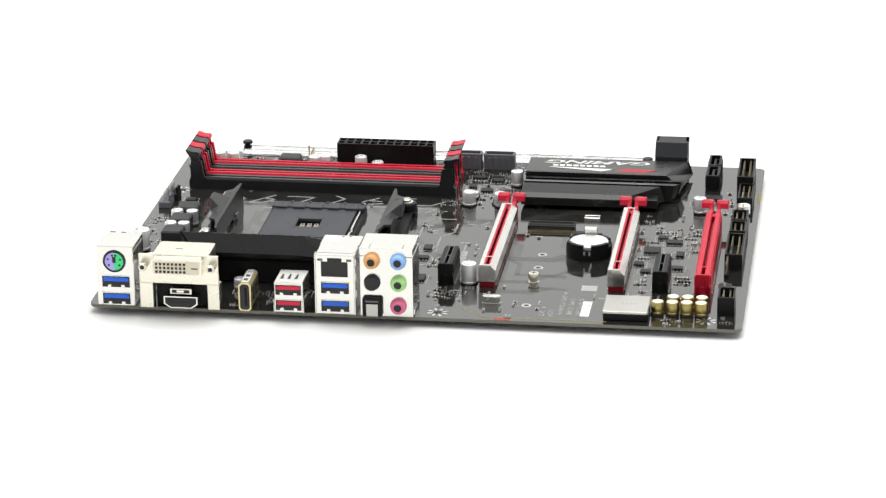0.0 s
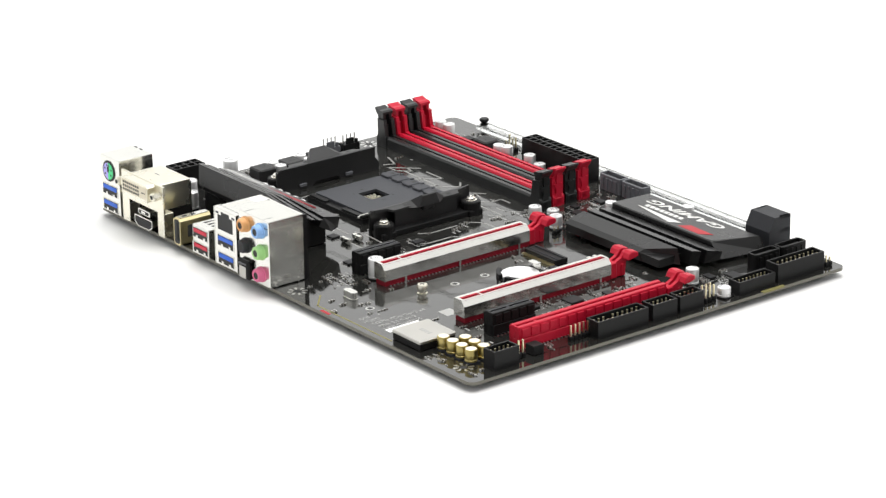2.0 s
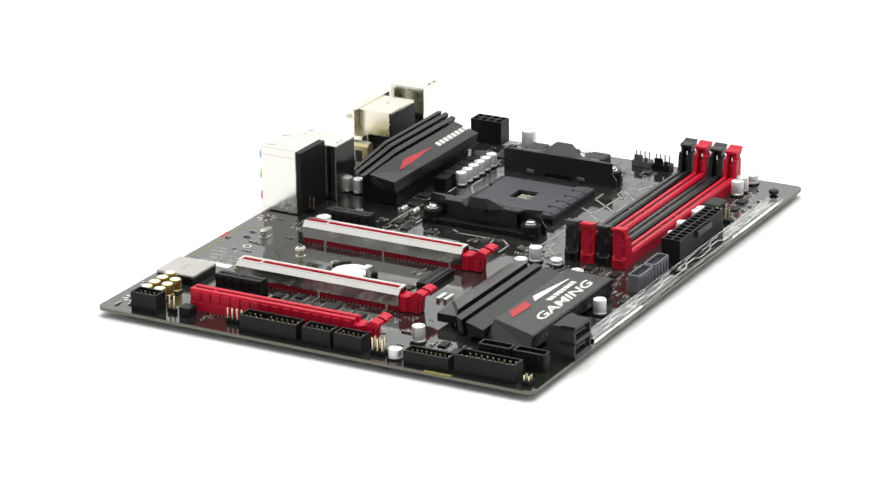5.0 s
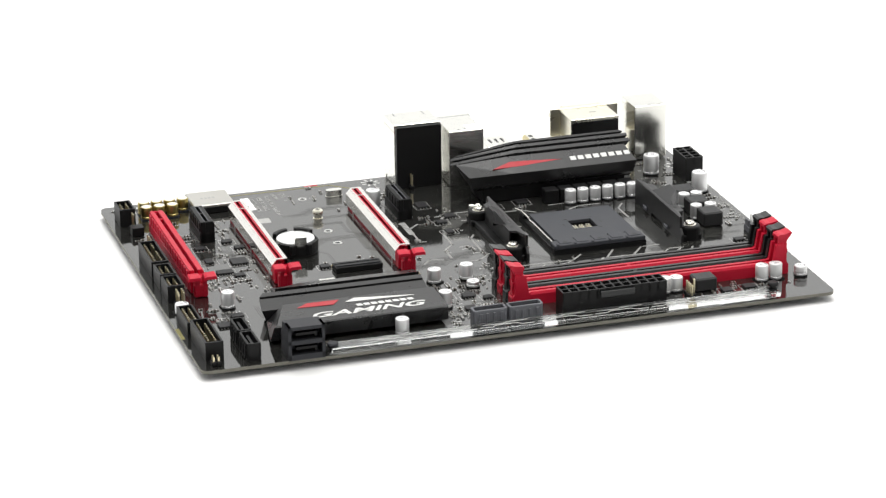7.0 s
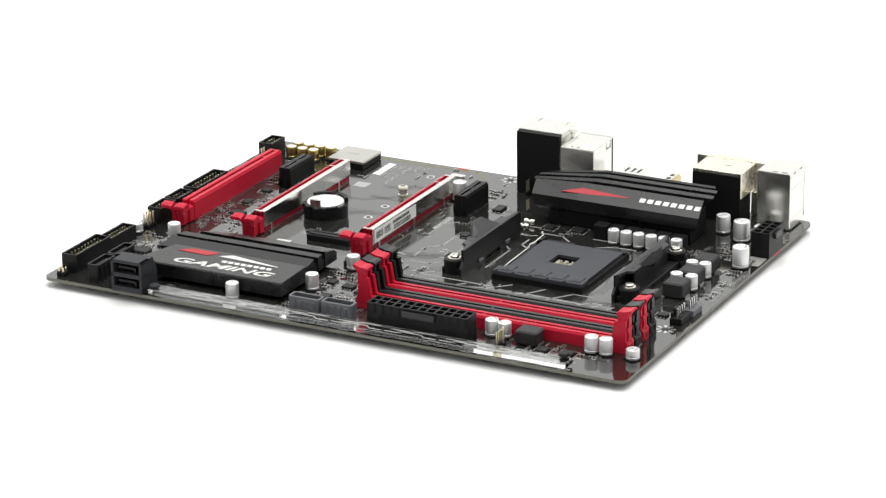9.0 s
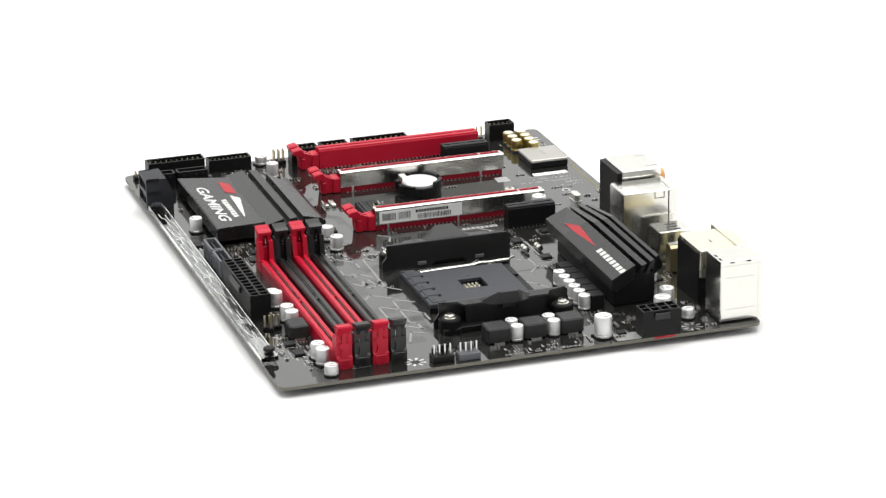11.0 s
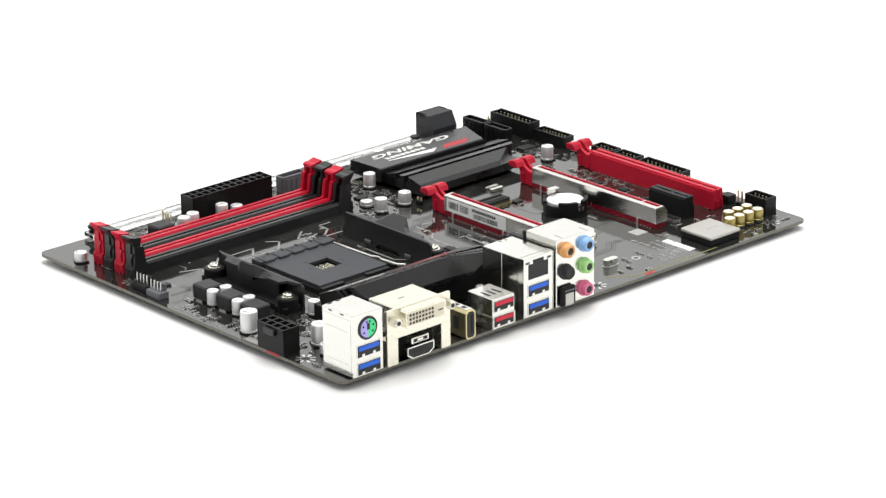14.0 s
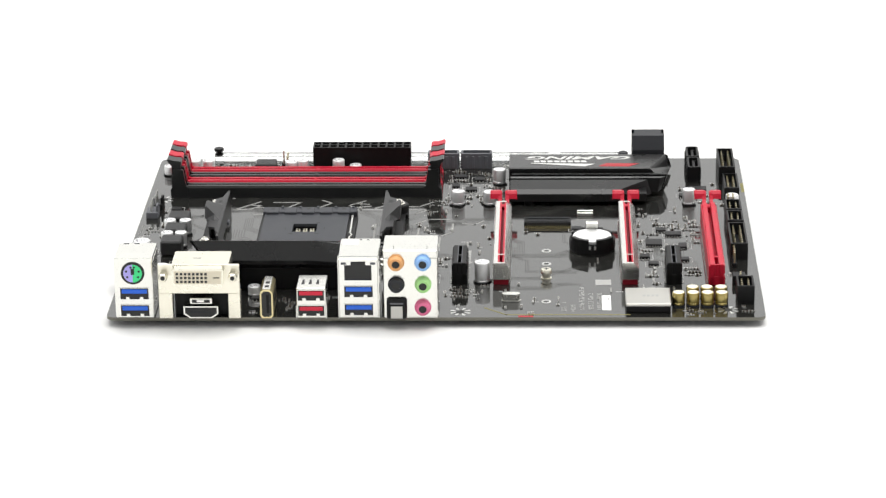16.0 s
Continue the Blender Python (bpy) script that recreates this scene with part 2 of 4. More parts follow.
def polymer_can(x, y, r, h, mat=ALU, top=CANTOP, name="capacitor", rz=0, label=""):
    key = (r, h, mat.name)
    m = where(x, y, 0, rz)
    keep(x - r, y - r, x + r, y + r)
    if key in polymer_can.made:
        return copy_thing(polymer_can.made[key], m)
    s = Shape().lathe(0, 0, 0, [(r * 0.98, 0.7), (r, 0.95), (r, 1.5), (r * 0.92, 1.75), (r * 0.92, 2.05), (r, 2.3),
                                (r, h - 0.45), (r * 0.95, h - 0.12), (r * 0.84, h)], 24)
    ob = part(name, s, mat, board, label or "silver can capacitor", m, True)
    part("base", Shape().prism([(-r, -r * 0.6), (-r * 0.6, -r), (r * 0.6, -r), (r, -r * 0.6), (r, r), (-r, r)], "z", 0, 0.7), BLACK if mat is ALU else CHAR, ob)
    part("top_disc", Shape().lathe(0, 0, h, [(r * 0.86, -0.05), (r * 0.80, 0.05)], 24), top, ob)
    if mat is ALU:
        mark = Shape()
        mark.box(-r * 0.42, r * 0.22, h + 0.04, r * 0.42, r * 0.34, h + 0.08)
        mark.box(-r * 0.30, -r * 0.05, h + 0.04, r * 0.30, r * 0.07, h + 0.08)
        mark.prism([(r * 0.74 * math.cos(radians(a)), r * 0.74 * math.sin(radians(a))) for a in range(215, 326, 10)], "z", h + 0.04, h + 0.08)
        part("marking", mark, CANMARK, ob)
    polymer_can.made[key] = ob
    return ob


polymer_can.made = {}


# ---- memory slots ----
def memory_slot(y, colour, label):
    m = where(0, y)
    w = 3.3
    s = Shape()
    for side in (-1, 1):      # two rails with the card groove between
        s.prism([(side * w, 0), (side * w, 5.2), (side * (w - 0.7), 6.3), (side * 0.85, 6.3), (side * 0.85, 0)], "x", 20, 142)
    s.box(20, -0.85, 0, 142, 0.85, 3.6)
    s.box(84.5, -0.84, 3.6, 86, 0.84, 6.1)
    for x0, d in ((20, -1), (142, 1)):   # end housings that rise to the latches
        for side in (-1, 1):
            q = [(x0, 0), (x0, 6.3), (x0 + d * 0.8, 6.3), (x0 + d * 2.2, 15.0), (x0 + d * 7.6, 15.6), (x0 + d * 7.6, 6), (x0 + d * 8.6, 5), (x0 + d * 8.6, 0)]
            s.prism(q, "y", side * 1.5, side * 3.6)
        s.box(x0, -1.5, 0, x0 + d * 9, 1.5, 4.0)
    ob = part("memory_slot", s, colour, board, label, m)
    for x0, d in ((20, -1), (142, 1)):
        t = Shape()
        t.box(x0 + d * 4.0, -1.3, 4.2, x0 + d * 6.8, 1.3, 11.5)
        t.box(x0 + d * 3.4, -2.9, 15.0, x0 + d * 7.0, -1.2, 18.6)
        t.box(x0 + d * 3.4, 1.2, 15.0, x0 + d * 7.0, 2.9, 18.6)
        # thumb pad, rising outward past the housing
        t.prism([(x0 + d * 3.0, 18.0), (x0 + d * 3.0, 19.3), (x0 + d * 4.2, 19.9), (x0 + d * 6.6, 20.0), (x0 + d * 9.9, 21.0), (x0 + d * 10.4, 20.4), (x0 + d * 8.2, 17.4)], "y", -3.3, 3.3)
        t.prism([(x0 + d * 8.2, 19.0), (x0 + d * 8.2, 17.4), (x0 + d * 7.4, 15.0), (x0 + d * 6.4, 15.0), (x0 + d * 6.4, 19.0)], "y", -3.0, 3.0)
        t.box(x0 + d * 7.5, -3.0, 0.8, x0 + d * 9.0, 3.0, 4.5, bev=0.3)
        t.prism([(-2.9, 12), (2.9, 12), (1.4, 9), (1.4, 7), (2.9, 4.5), (-2.9, 4.5), (-1.4, 7), (-1.4, 9)], "x", x0 + d * 7.4, x0 + d * 8.4)
        t.box(x0 + d * 7.3, -1.1, 12, x0 + d * 8.3, 1.1, 17)
        part("latch", t, colour, ob)
    pins = Shape()
    for k in range(60):
        for side in (-1, 1):
            pins.box(21 + k * 2, side * 0.45, 3.7, 21.9 + k * 2, side * 0.95, 5.6)
    part("contact_row", pins, LID, ob, kind="stuff")
    keep(9, y - 4, 153, y + 4)


# ---- expansion slots ----
def slot_clip(parent, colour):
    """Card lock: a block behind the slot, a sloping neck on two cheeks, and a thumb bar with two lobes."""
    t = Shape()
    for d in (-1, 1):
        cheek = [(89, 0.4), (89, 8.4), (93.6, 8.0), (96.6, 9.4), (98.8, 12.2), (100.4, 12.6), (101.4, 10.4), (99.6, 6.6), (99.0, 0.4)]
        t.prism(cheek, "x", d * 0.9, d * 2.7)
        lobe = [(97.2, 9.4), (98.2, 11.8), (99.6, 12.9), (102.2, 12.5), (103.8, 11.9), (103.8, 10.4), (100.6, 9.6)]
        t.loft([[(d * u, y, z - k) for y, z in lobe] for u, k in ((0.8, 0.5), (2.0, 0.0), (6.2, 0.0), (6.7, 0.4))])
    t.box(-0.95, 89, 0.4, 0.95, 95, 5.6)
    t.box(-3.8, 89, 0.3, 3.8, 93, 8.2, bev=0.4)
    t.box(-3.4, 96.2, 0.3, 3.4, 98.8, 6.4, bev=0.4)
    part("retention_clip", t, colour, parent, "red plastic card retention clip")


def shielded_slot(x, y, label, sticker=False):
    core = Shape()
    core.box(-3.6, 0.4, 0, 3.6, 89, 2.9, bev=0.15)
    for side in (-1, 1):
        core.box(side * 0.75, 0.6, 2.9, side * 2.2, 88.5, 10.75)
    core.box(-0.75, 0.6, 2.9, 0.75, 88.5, 6.5)
    core.box(-0.75, 11.2, 6.5, 0.75, 12.8, 10.9)
    ob = part("graphics_slot", core, DARKRED, board, label, where(x, y))
    part("slot_lip", Shape().box(-1.55, 0.8, 10.76, -0.72, 88, 10.98).box(0.72, 0.8, 10.76, 1.55, 88, 10.98), RED, ob)
    sh = Shape()
    sh.prism([(1.6, 10.7), (1.6, 11.2), (1.75, 11.2), (4.2, 8.4), (4.2, 2.9), (3.8, 2.9), (3.8, 8.3), (1.7, 10.7)], "y", 0, 89)
    sh.prism([(-1.6, 10.6), (-1.6, 11.2), (-3.5, 11.2), (-3.9, 10.8), (-3.9, 2.9), (-3.5, 2.9), (-3.5, 10.6)], "y", 0, 89)
    sh.prism([(-1.6, 11.2), (1.6, 11.2), (1.6, 10.6), (-1.6, 10.6)], "y", 0, 1.2)
    sh.prism([(-1.6, 11.2), (1.6, 11.2), (1.6, 10.6), (-1.6, 10.6)], "y", 87.6, 89)
    sh.prism([(-1.6, 11.2), (1.6, 11.2), (1.6, 10.6), (-1.6, 10.6)], "y", 11.6, 12.5)
    sh.prism([(-3.5, 11.2), (1.75, 11.2), (4.2, 8.4), (4.2, 2.9), (-3.9, 2.9), (-3.9, 10.8)], "y", -0.35, -0.02)
    part("steel_shield", sh, STEEL, ob, "folded steel slot reinforcement")
    legs = Shape()
    for k, yy in enumerate((12, 45, 82)):
        for d in (-1, 1):
            legs.box(d * 3.7, yy, 0, d * 4.2, yy + 1.0, 3.0)
    for k in range(40):
        for d in (-1, 1):
            legs.box(d * 3.7, 3 + k * 2.1, 0, d * 4.5, 3.7 + k * 2.1, 0.35)
    part("solder_tails", legs, SOLDER, ob, kind="stuff")
    slot_clip(ob, RED)
    if sticker:
        lab = part("sticker", Shape().box(-4.06, 43.5, 3.4, -3.93, 87.0, 9.9), PAPER, ob, "white paper serial sticker")
        bars = Shape()
        random.seed(5)
        yy = 85.5
        while yy > 71:
            wd = random.choice((0.25, 0.4, 0.6))
            if not 77.5 < yy < 78.6:
                bars.box(-4.1, yy, 5.0, -4.05, yy - wd, 8.6)
            yy -= wd + random.choice((0.25, 0.4))
        yy = 67
        while yy > 50:
            wd = random.choice((0.25, 0.4, 0.6))
            bars.box(-4.1, yy, 4.1, -4.05, yy - wd, 6.6)
            yy -= wd + random.choice((0.25, 0.4))
        for k in range(12):
            bars.box(-4.1, 68 - k * 1.45, 7.4, -4.05, 66.9 - k * 1.45, 8.9)
        part("printed_block", bars, INK, lab, kind="stuff")
    keep(x - 4.5, y - 1, x + 4.5, y + 104)


def red_slot(x, y):
    s = Shape()
    for d in (-1, 1):
        s.box(d * 0.85, 0, 0, d * 3.3, 89, 10.6, bev=0.3)
    s.box(-0.85, 0.2, 0, 0.85, 89, 5)
    s.box(-0.85, 0, 5, 0.85, 1.2, 10.4)
    s.box(-0.85, 11.4, 5, 0.85, 12.8, 10.2)
    for k in range(16):
        y0 = 1.5 + k * 5.45
        s.box(3.2, y0, 5.2, 3.9, y0 + 4.2, 9.6, bev=0.2)
    s.box(-3.9, 0, 4.0, -3.2, 89, 9.8, bev=0.2)
    s.box(-3.9, 0, 0, 3.9, 89, 4.6, bev=0.3)
    ob = part("graphics_slot", s, RED, board, "long ribbed bright red plastic expansion slot", where(x, y))
    legs = Shape()
    for k in range(40):
        for d in (-1, 1):
            legs.box(d * 3.8, 3 + k * 2.1, 0, d * 4.7, 3.7 + k * 2.1, 0.35)
    part("solder_tails", legs, SOLDER, ob, kind="stuff")
    slot_clip(ob, RED)
    keep(x - 4.5, y - 1, x + 4.5, y + 104)


def short_slot(x, y):
    s = Shape()
    for d in (-1, 1):
        s.box(d * 0.8, 0, 0, d * 3.2, 25, 11, bev=0.25)
    s.box(-0.8, 0.1, 0, 0.8, 24.9, 6.5)
    for y0, y1 in ((0, 1.2), (10.8, 12.4), (23.8, 25)):
        s.box(-0.8, y0, 6.5, 0.8, y1, 10.9)
    for k in range(5):
        s.box(3.1, 1.2 + k * 4.8, 5.8, 3.75, 4.8 + k * 4.8, 10.2, bev=0.2)
    s.box(-3.75, 0, 4.5, -3.1, 25, 10.2, bev=0.2)
    s.box(-3.75, 0, 0, 3.75, 25, 5.2, bev=0.2)
    ob = part("short_expansion_slot", s, BLACK, board, "short black plastic expansion slot", where(x, y))
    rim = Shape()
    for d in (-1, 1):
        rim.box(d * 0.85, 0.8, 10.98, d * 1.15, 24.2, 11.08)
    part("rim", rim, GREY, ob)
    legs = Shape()
    for k in range(11):
        for d in (-1, 1):
            legs.box(d * 3.6, 2 + k * 2, 0, d * 4.5, 2.7 + k * 2, 0.35)
    part("solder_tails", legs, SOLDER, ob, kind="stuff")
    keep(x - 4.5, y - 1, x + 4.5, y + 26)


# ---- connectors ----
def power_socket(x0, y0, x1, y1, h, nx, ny, tab, label, mat=BLACK):
    """An open grid of square wells with a latch tab; tab gives the side that carries it."""
    s = Shape()
    s.box(x0, y0, 0, x1, y1, h - 4.5)
    ex, ey = (x1 - x0) / nx, (y1 - y0) / ny
    for i in range(nx + 1):
        t = 0.75 if i in (0, nx) else 0.45
        c = x0 + i * ex
        a, b = (c, c + t) if i == 0 else (c - t, c) if i == nx else (c - t, c + t)
        s.box(a, y0, h - 4.5, b, y1, h)
    for j in range(ny + 1):
        t = 0.75 if j in (0, ny) else 0.45
        c = y0 + j * ey
        a, b = (c, c + t) if j == 0 else (c - t, c) if j == ny else (c - t, c + t)
        s.box(x0 + 0.01, a, h - 4.5, x1 - 0.01, b, h - 0.02)
    ob = part("power_socket", s, mat, board, label, HERE)
    tx0, ty0, tx1, ty1 = tab
    part("latch_tab", Shape().box(tx0, ty0, h - 4.2, tx1, ty1, h - 1.0, bev=0.3), SLATE, ob)
    for i in range(nx):
        for j in range(ny):
            pin(ob, x0 + (i + 0.5) * ex, y0 + (j + 0.5) * ey, h - 4.5, h - 1.6, 0.35, SOLDER)
    keep(x0 - 1, y0 - 1, x1 + 1, y1 + 1)


def pin_header(x0, y0, x1, y1, h, nx, ny, label, mat=BLACK, wall=0.9, missing=()):
    """A shrouded box header with its pins standing in the well."""
    s = Shape()
    s.box(x0, y0, 0, x1, y1, 2.2)
    s.box(x0, y0, 2.2, x0 + wall, y1, h)
    s.box(x1 - wall, y0, 2.2, x1, y1, h)
    s.box(x0 + wall, y0, 2.2, x1 - wall, y0 + wall, h)
    s.box(x0 + wall, y1 - wall, 2.2, x1 - wall, y1, h)
    ob = part("pin_header", s, mat, board, label, HERE)
    for i in range(nx):
        for j in range(ny):
            if (i, j) in missing:
                continue
            cx = x0 + wall + (i + 0.5) * (x1 - x0 - 2 * wall) / nx
            cy = y0 + wall + (j + 0.5) * (y1 - y0 - 2 * wall) / ny
            pin(ob, cx, cy, 2.2, h - 0.8, 0.36, PINGOLD)
    keep(x0 - 1, y0 - 1, x1 + 1, y1 + 1)
    return ob


def bare_pins(x0, y0, nx, ny, pitch, h, label, base=BLACK):
    s = Shape()
    for i in range(nx):
        for j in range(ny):
            s.box(x0 + i * pitch - 1.1, y0 + j * pitch - 1.1, 0, x0 + i * pitch + 1.1, y0 + j * pitch + 1.1, 2.2, bev=0.3)
    ob = part("jumper_pins", s, base, board, label, HERE)
    for i in range(nx):
        for j in range(ny):
            pin(ob, x0 + i * pitch, y0 + j * pitch, 2.2, h, 0.36, PINGOLD)
    keep(x0 - 2, y0 - 2, x0 + nx * pitch, y0 + ny * pitch)


def fan_header(x, y, mat, label):
    s = Shape()
    s.box(-3, -5.1, 0, 3, 5.1, 3.2, bev=0.2)
    s.box(1.9, -3.6, 3.2, 3, 1.2, 6.6, bev=0.2)
    s.box(1.9, 2.2, 3.2, 3, 4.0, 5.5, bev=0.2)
    ob = part("fan_header", s, mat, board, label, where(x, y))
    for k in range(4):
        pin(ob, -0.4, -3.8 + k * 2.54, 3.2, 8.0, 0.32, SOLDER)
    keep(x - 4, y - 6, x + 4, y + 6)


def rounded(w, d, r, n=4):
    """Outline of a rectangle with round corners."""
    pts = []
    for cx, cy, a0 in ((w - r, d - r, 0), (r - w, d - r, 90), (r - w, r - d, 180), (w - r, r - d, 270)):
        pts += [(cx + r * math.cos(radians(a0 + 90 * k / n)), cy + r * math.sin(radians(a0 + 90 * k / n))) for k in range(n + 1)]
    return pts


def drive_socket(x, y, rz, mat, label, h=8.4):
    """Upright drive data socket: a round-ended shroud with side ribs and an L shaped tongue in its well."""
    out, inn = rounded(8.3, 3.3, 1.5), rounded(7.2, 2.2, 0.7)
    s = Shape().prism(out, "z", 0, 3.0)
    n = len(out)
    s.add([(a, b, 3.0) for a, b in out] + [(a, b, h - 0.3) for a, b in out] + [(a * 0.985, b * 0.96, h) for a, b in out] + [(a, b, h) for a, b in inn] + [(a, b, 3.0) for a, b in inn],
          [(q * n + i, q * n + (i + 1) % n, (q + 1) * n + (i + 1) % n, (q + 1) * n + i) for q in range(4) for i in range(n)])
    ob = part("drive_socket", s, mat, board, label, where(x, y, 0, rz))
    for k in range(4):
        for d in (-1, 1):
            part("rib", Shape().box(-6.0 + k * 3.4, d * 3.25, 0.6, -4.4 + k * 3.4, d * 3.75, h - 1.4, bev=0.15), mat, ob)
    part("tongue", Shape().box(-5.4, -0.7, 3, 5.4, 0.5, h - 1).box(4.4, -1.6, 3, 5.4, -0.7, h - 1), BLACK, ob)
    keep(x - 9, y - 9, x + 9, y + 9) if rz else keep(x - 9, y - 4, x + 9, y + 4)


def stacked_drive_socket():
    x0, x1, y0, y1 = 250, 267, 217.5, 231.5
    s = Shape()
    s.prism([(y0, 0), (y0, 9), (y0 + 3.5, 16), (y1 - 7, 16), (y1 - 7, 0)], "x", x0, x1)
    for za, zb in ((0, 2.6), (7.4, 9.4), (14.4, 16)):
        s.box(x0, y1 - 7, za, x1, y1, zb)
    for xa in (x0, x1 - 1.3):
        s.box(xa, y1 - 7, 0, xa + 1.3, y1, 16)
    ob = part("stacked_drive_socket", s, CHAR, board, "two-level dark grey right-angle drive socket block at the edge", HERE)
    for z in (5.3, 12.2):
        part("tongue", Shape().box(x0 + 3.6, y1 - 7, z - 0.6, x1 - 3.6, y1 - 1, z + 0.6).box(x0 + 3.6, y1 - 7, z - 1.6, x0 + 4.6, y1 - 1, z - 0.6), BLACK, ob)
    keep(x0 - 1, y0 - 1, x1 + 1, y1)


# ---- processor socket ----
def processor_socket():
    s = Shape()
    x0, x1, y0, y1 = 61.5, 109.5, 86.5, 141.0
    for a in ((x0, y0, 78.5, y1), (90.5, y0, x1, y1), (78.5, y0, 90.5, 106.2), (78.5, 117.8, 90.5, y1)):
        s.box(a[0], a[1], 0, a[2], a[3], 2.4)
    s.box(78.5, 106.2, 0, 90.5, 117.8, 0.5)
    ob = part("processor_socket", s, BLACK, board, "open dark grey plastic processor socket", HERE)
    c = Shape()
    hx0, hx1, hy0, hy1 = 78.5, 90.5, 106.2, 117.8
    for a in ((63.0, 90.6, hx0, 133.2), (hx1, 90.6, 105.6, 133.2), (hx0, 90.6, hx1, hy0), (hx0, hy1, hx1, 133.2)):
        c.box(a[0], a[1], 2.4, a[2], a[3], 3.9)
    top = part("cover_plate", c, PLATE, ob, "matt slate grey pin grid plate")
    r = Shape()
    r.box(x0 + 0.3, 133.4, 2.4, x1 - 0.3, y1 - 0.2, 4.7, bev=0.3)
    for k in range(5):
        a = x0 + 2.2 + k * 9.0
        r.box(a, 131.8, 3.6, a + 6.2, 139.2, 5.1, bev=0.3)
        r.box(a + 7.0, y1 - 2.2, 4.7, a + 8.2, y1 - 0.1, 5.3, bev=0.2)
    ridge = part("hinge_ridge", r, PLATE, ob)
    for k in (0, 2, 4):
        part("latch_hole", Shape().box(x0 + 4.2 + k * 9.0, 136.4, 5.1, x0 + 6.2 + k * 9.0, 138.4, 5.16), INK, ridge)
    part("side_block", Shape().box(105.9, 86.8, 2.4, 109.2, 92.5, 4.4, bev=0.2).box(62, 87.2, 2.4, 76, 90.2, 3.4, bev=0.2).box(90, 87.2, 2.4, 105, 90.2, 3.4, bev=0.2), BLACK, ob)
    tick = Shape()
    for xa, ya, xb, yb in ((77, 103.6, 79, 104.1), (90, 103.6, 92, 104.1), (77, 119, 79, 119.5), (90, 119, 92, 119.5), (74.5, 110, 75, 112.5), (94, 110, 94.5, 112.5)):
        tick.box(xa, ya, 3.9, xb, yb, 3.96)
    part("plate_mark", tick, INK, top)
    rng = random.Random(3)
    for k in range(3):
        w = Shape()
        for a in range(2):
            for b in range(4):
                xa, ya = 80.0 + k * 3.5 + a * 1.25 + rng.uniform(-0.1, 0.1), 108.6 + b * 2.0 + rng.uniform(-0.2, 0.2)
                w.box(xa, ya, 0.5, xa + 0.7, ya + 0.9, 2.2)
        part("well_component", w, GOLDTOP, ob, "tiny gold-ended parts in the socket well")
    lever = Shape().rod([(107.2, 134, 3.3), (107.4, 128, 3.5), (107.6, 104, 3.8), (108.6, 100.5, 4.2), (107.6, 97, 4.2), (108.0, 86, 4.4), (110.2, 82.5, 4.6)], 0.55)
    part("lever", lever, TIN, ob, "bent bright wire lever")
    keep(x0 - 1, 74, x1 + 3, y1 + 1)


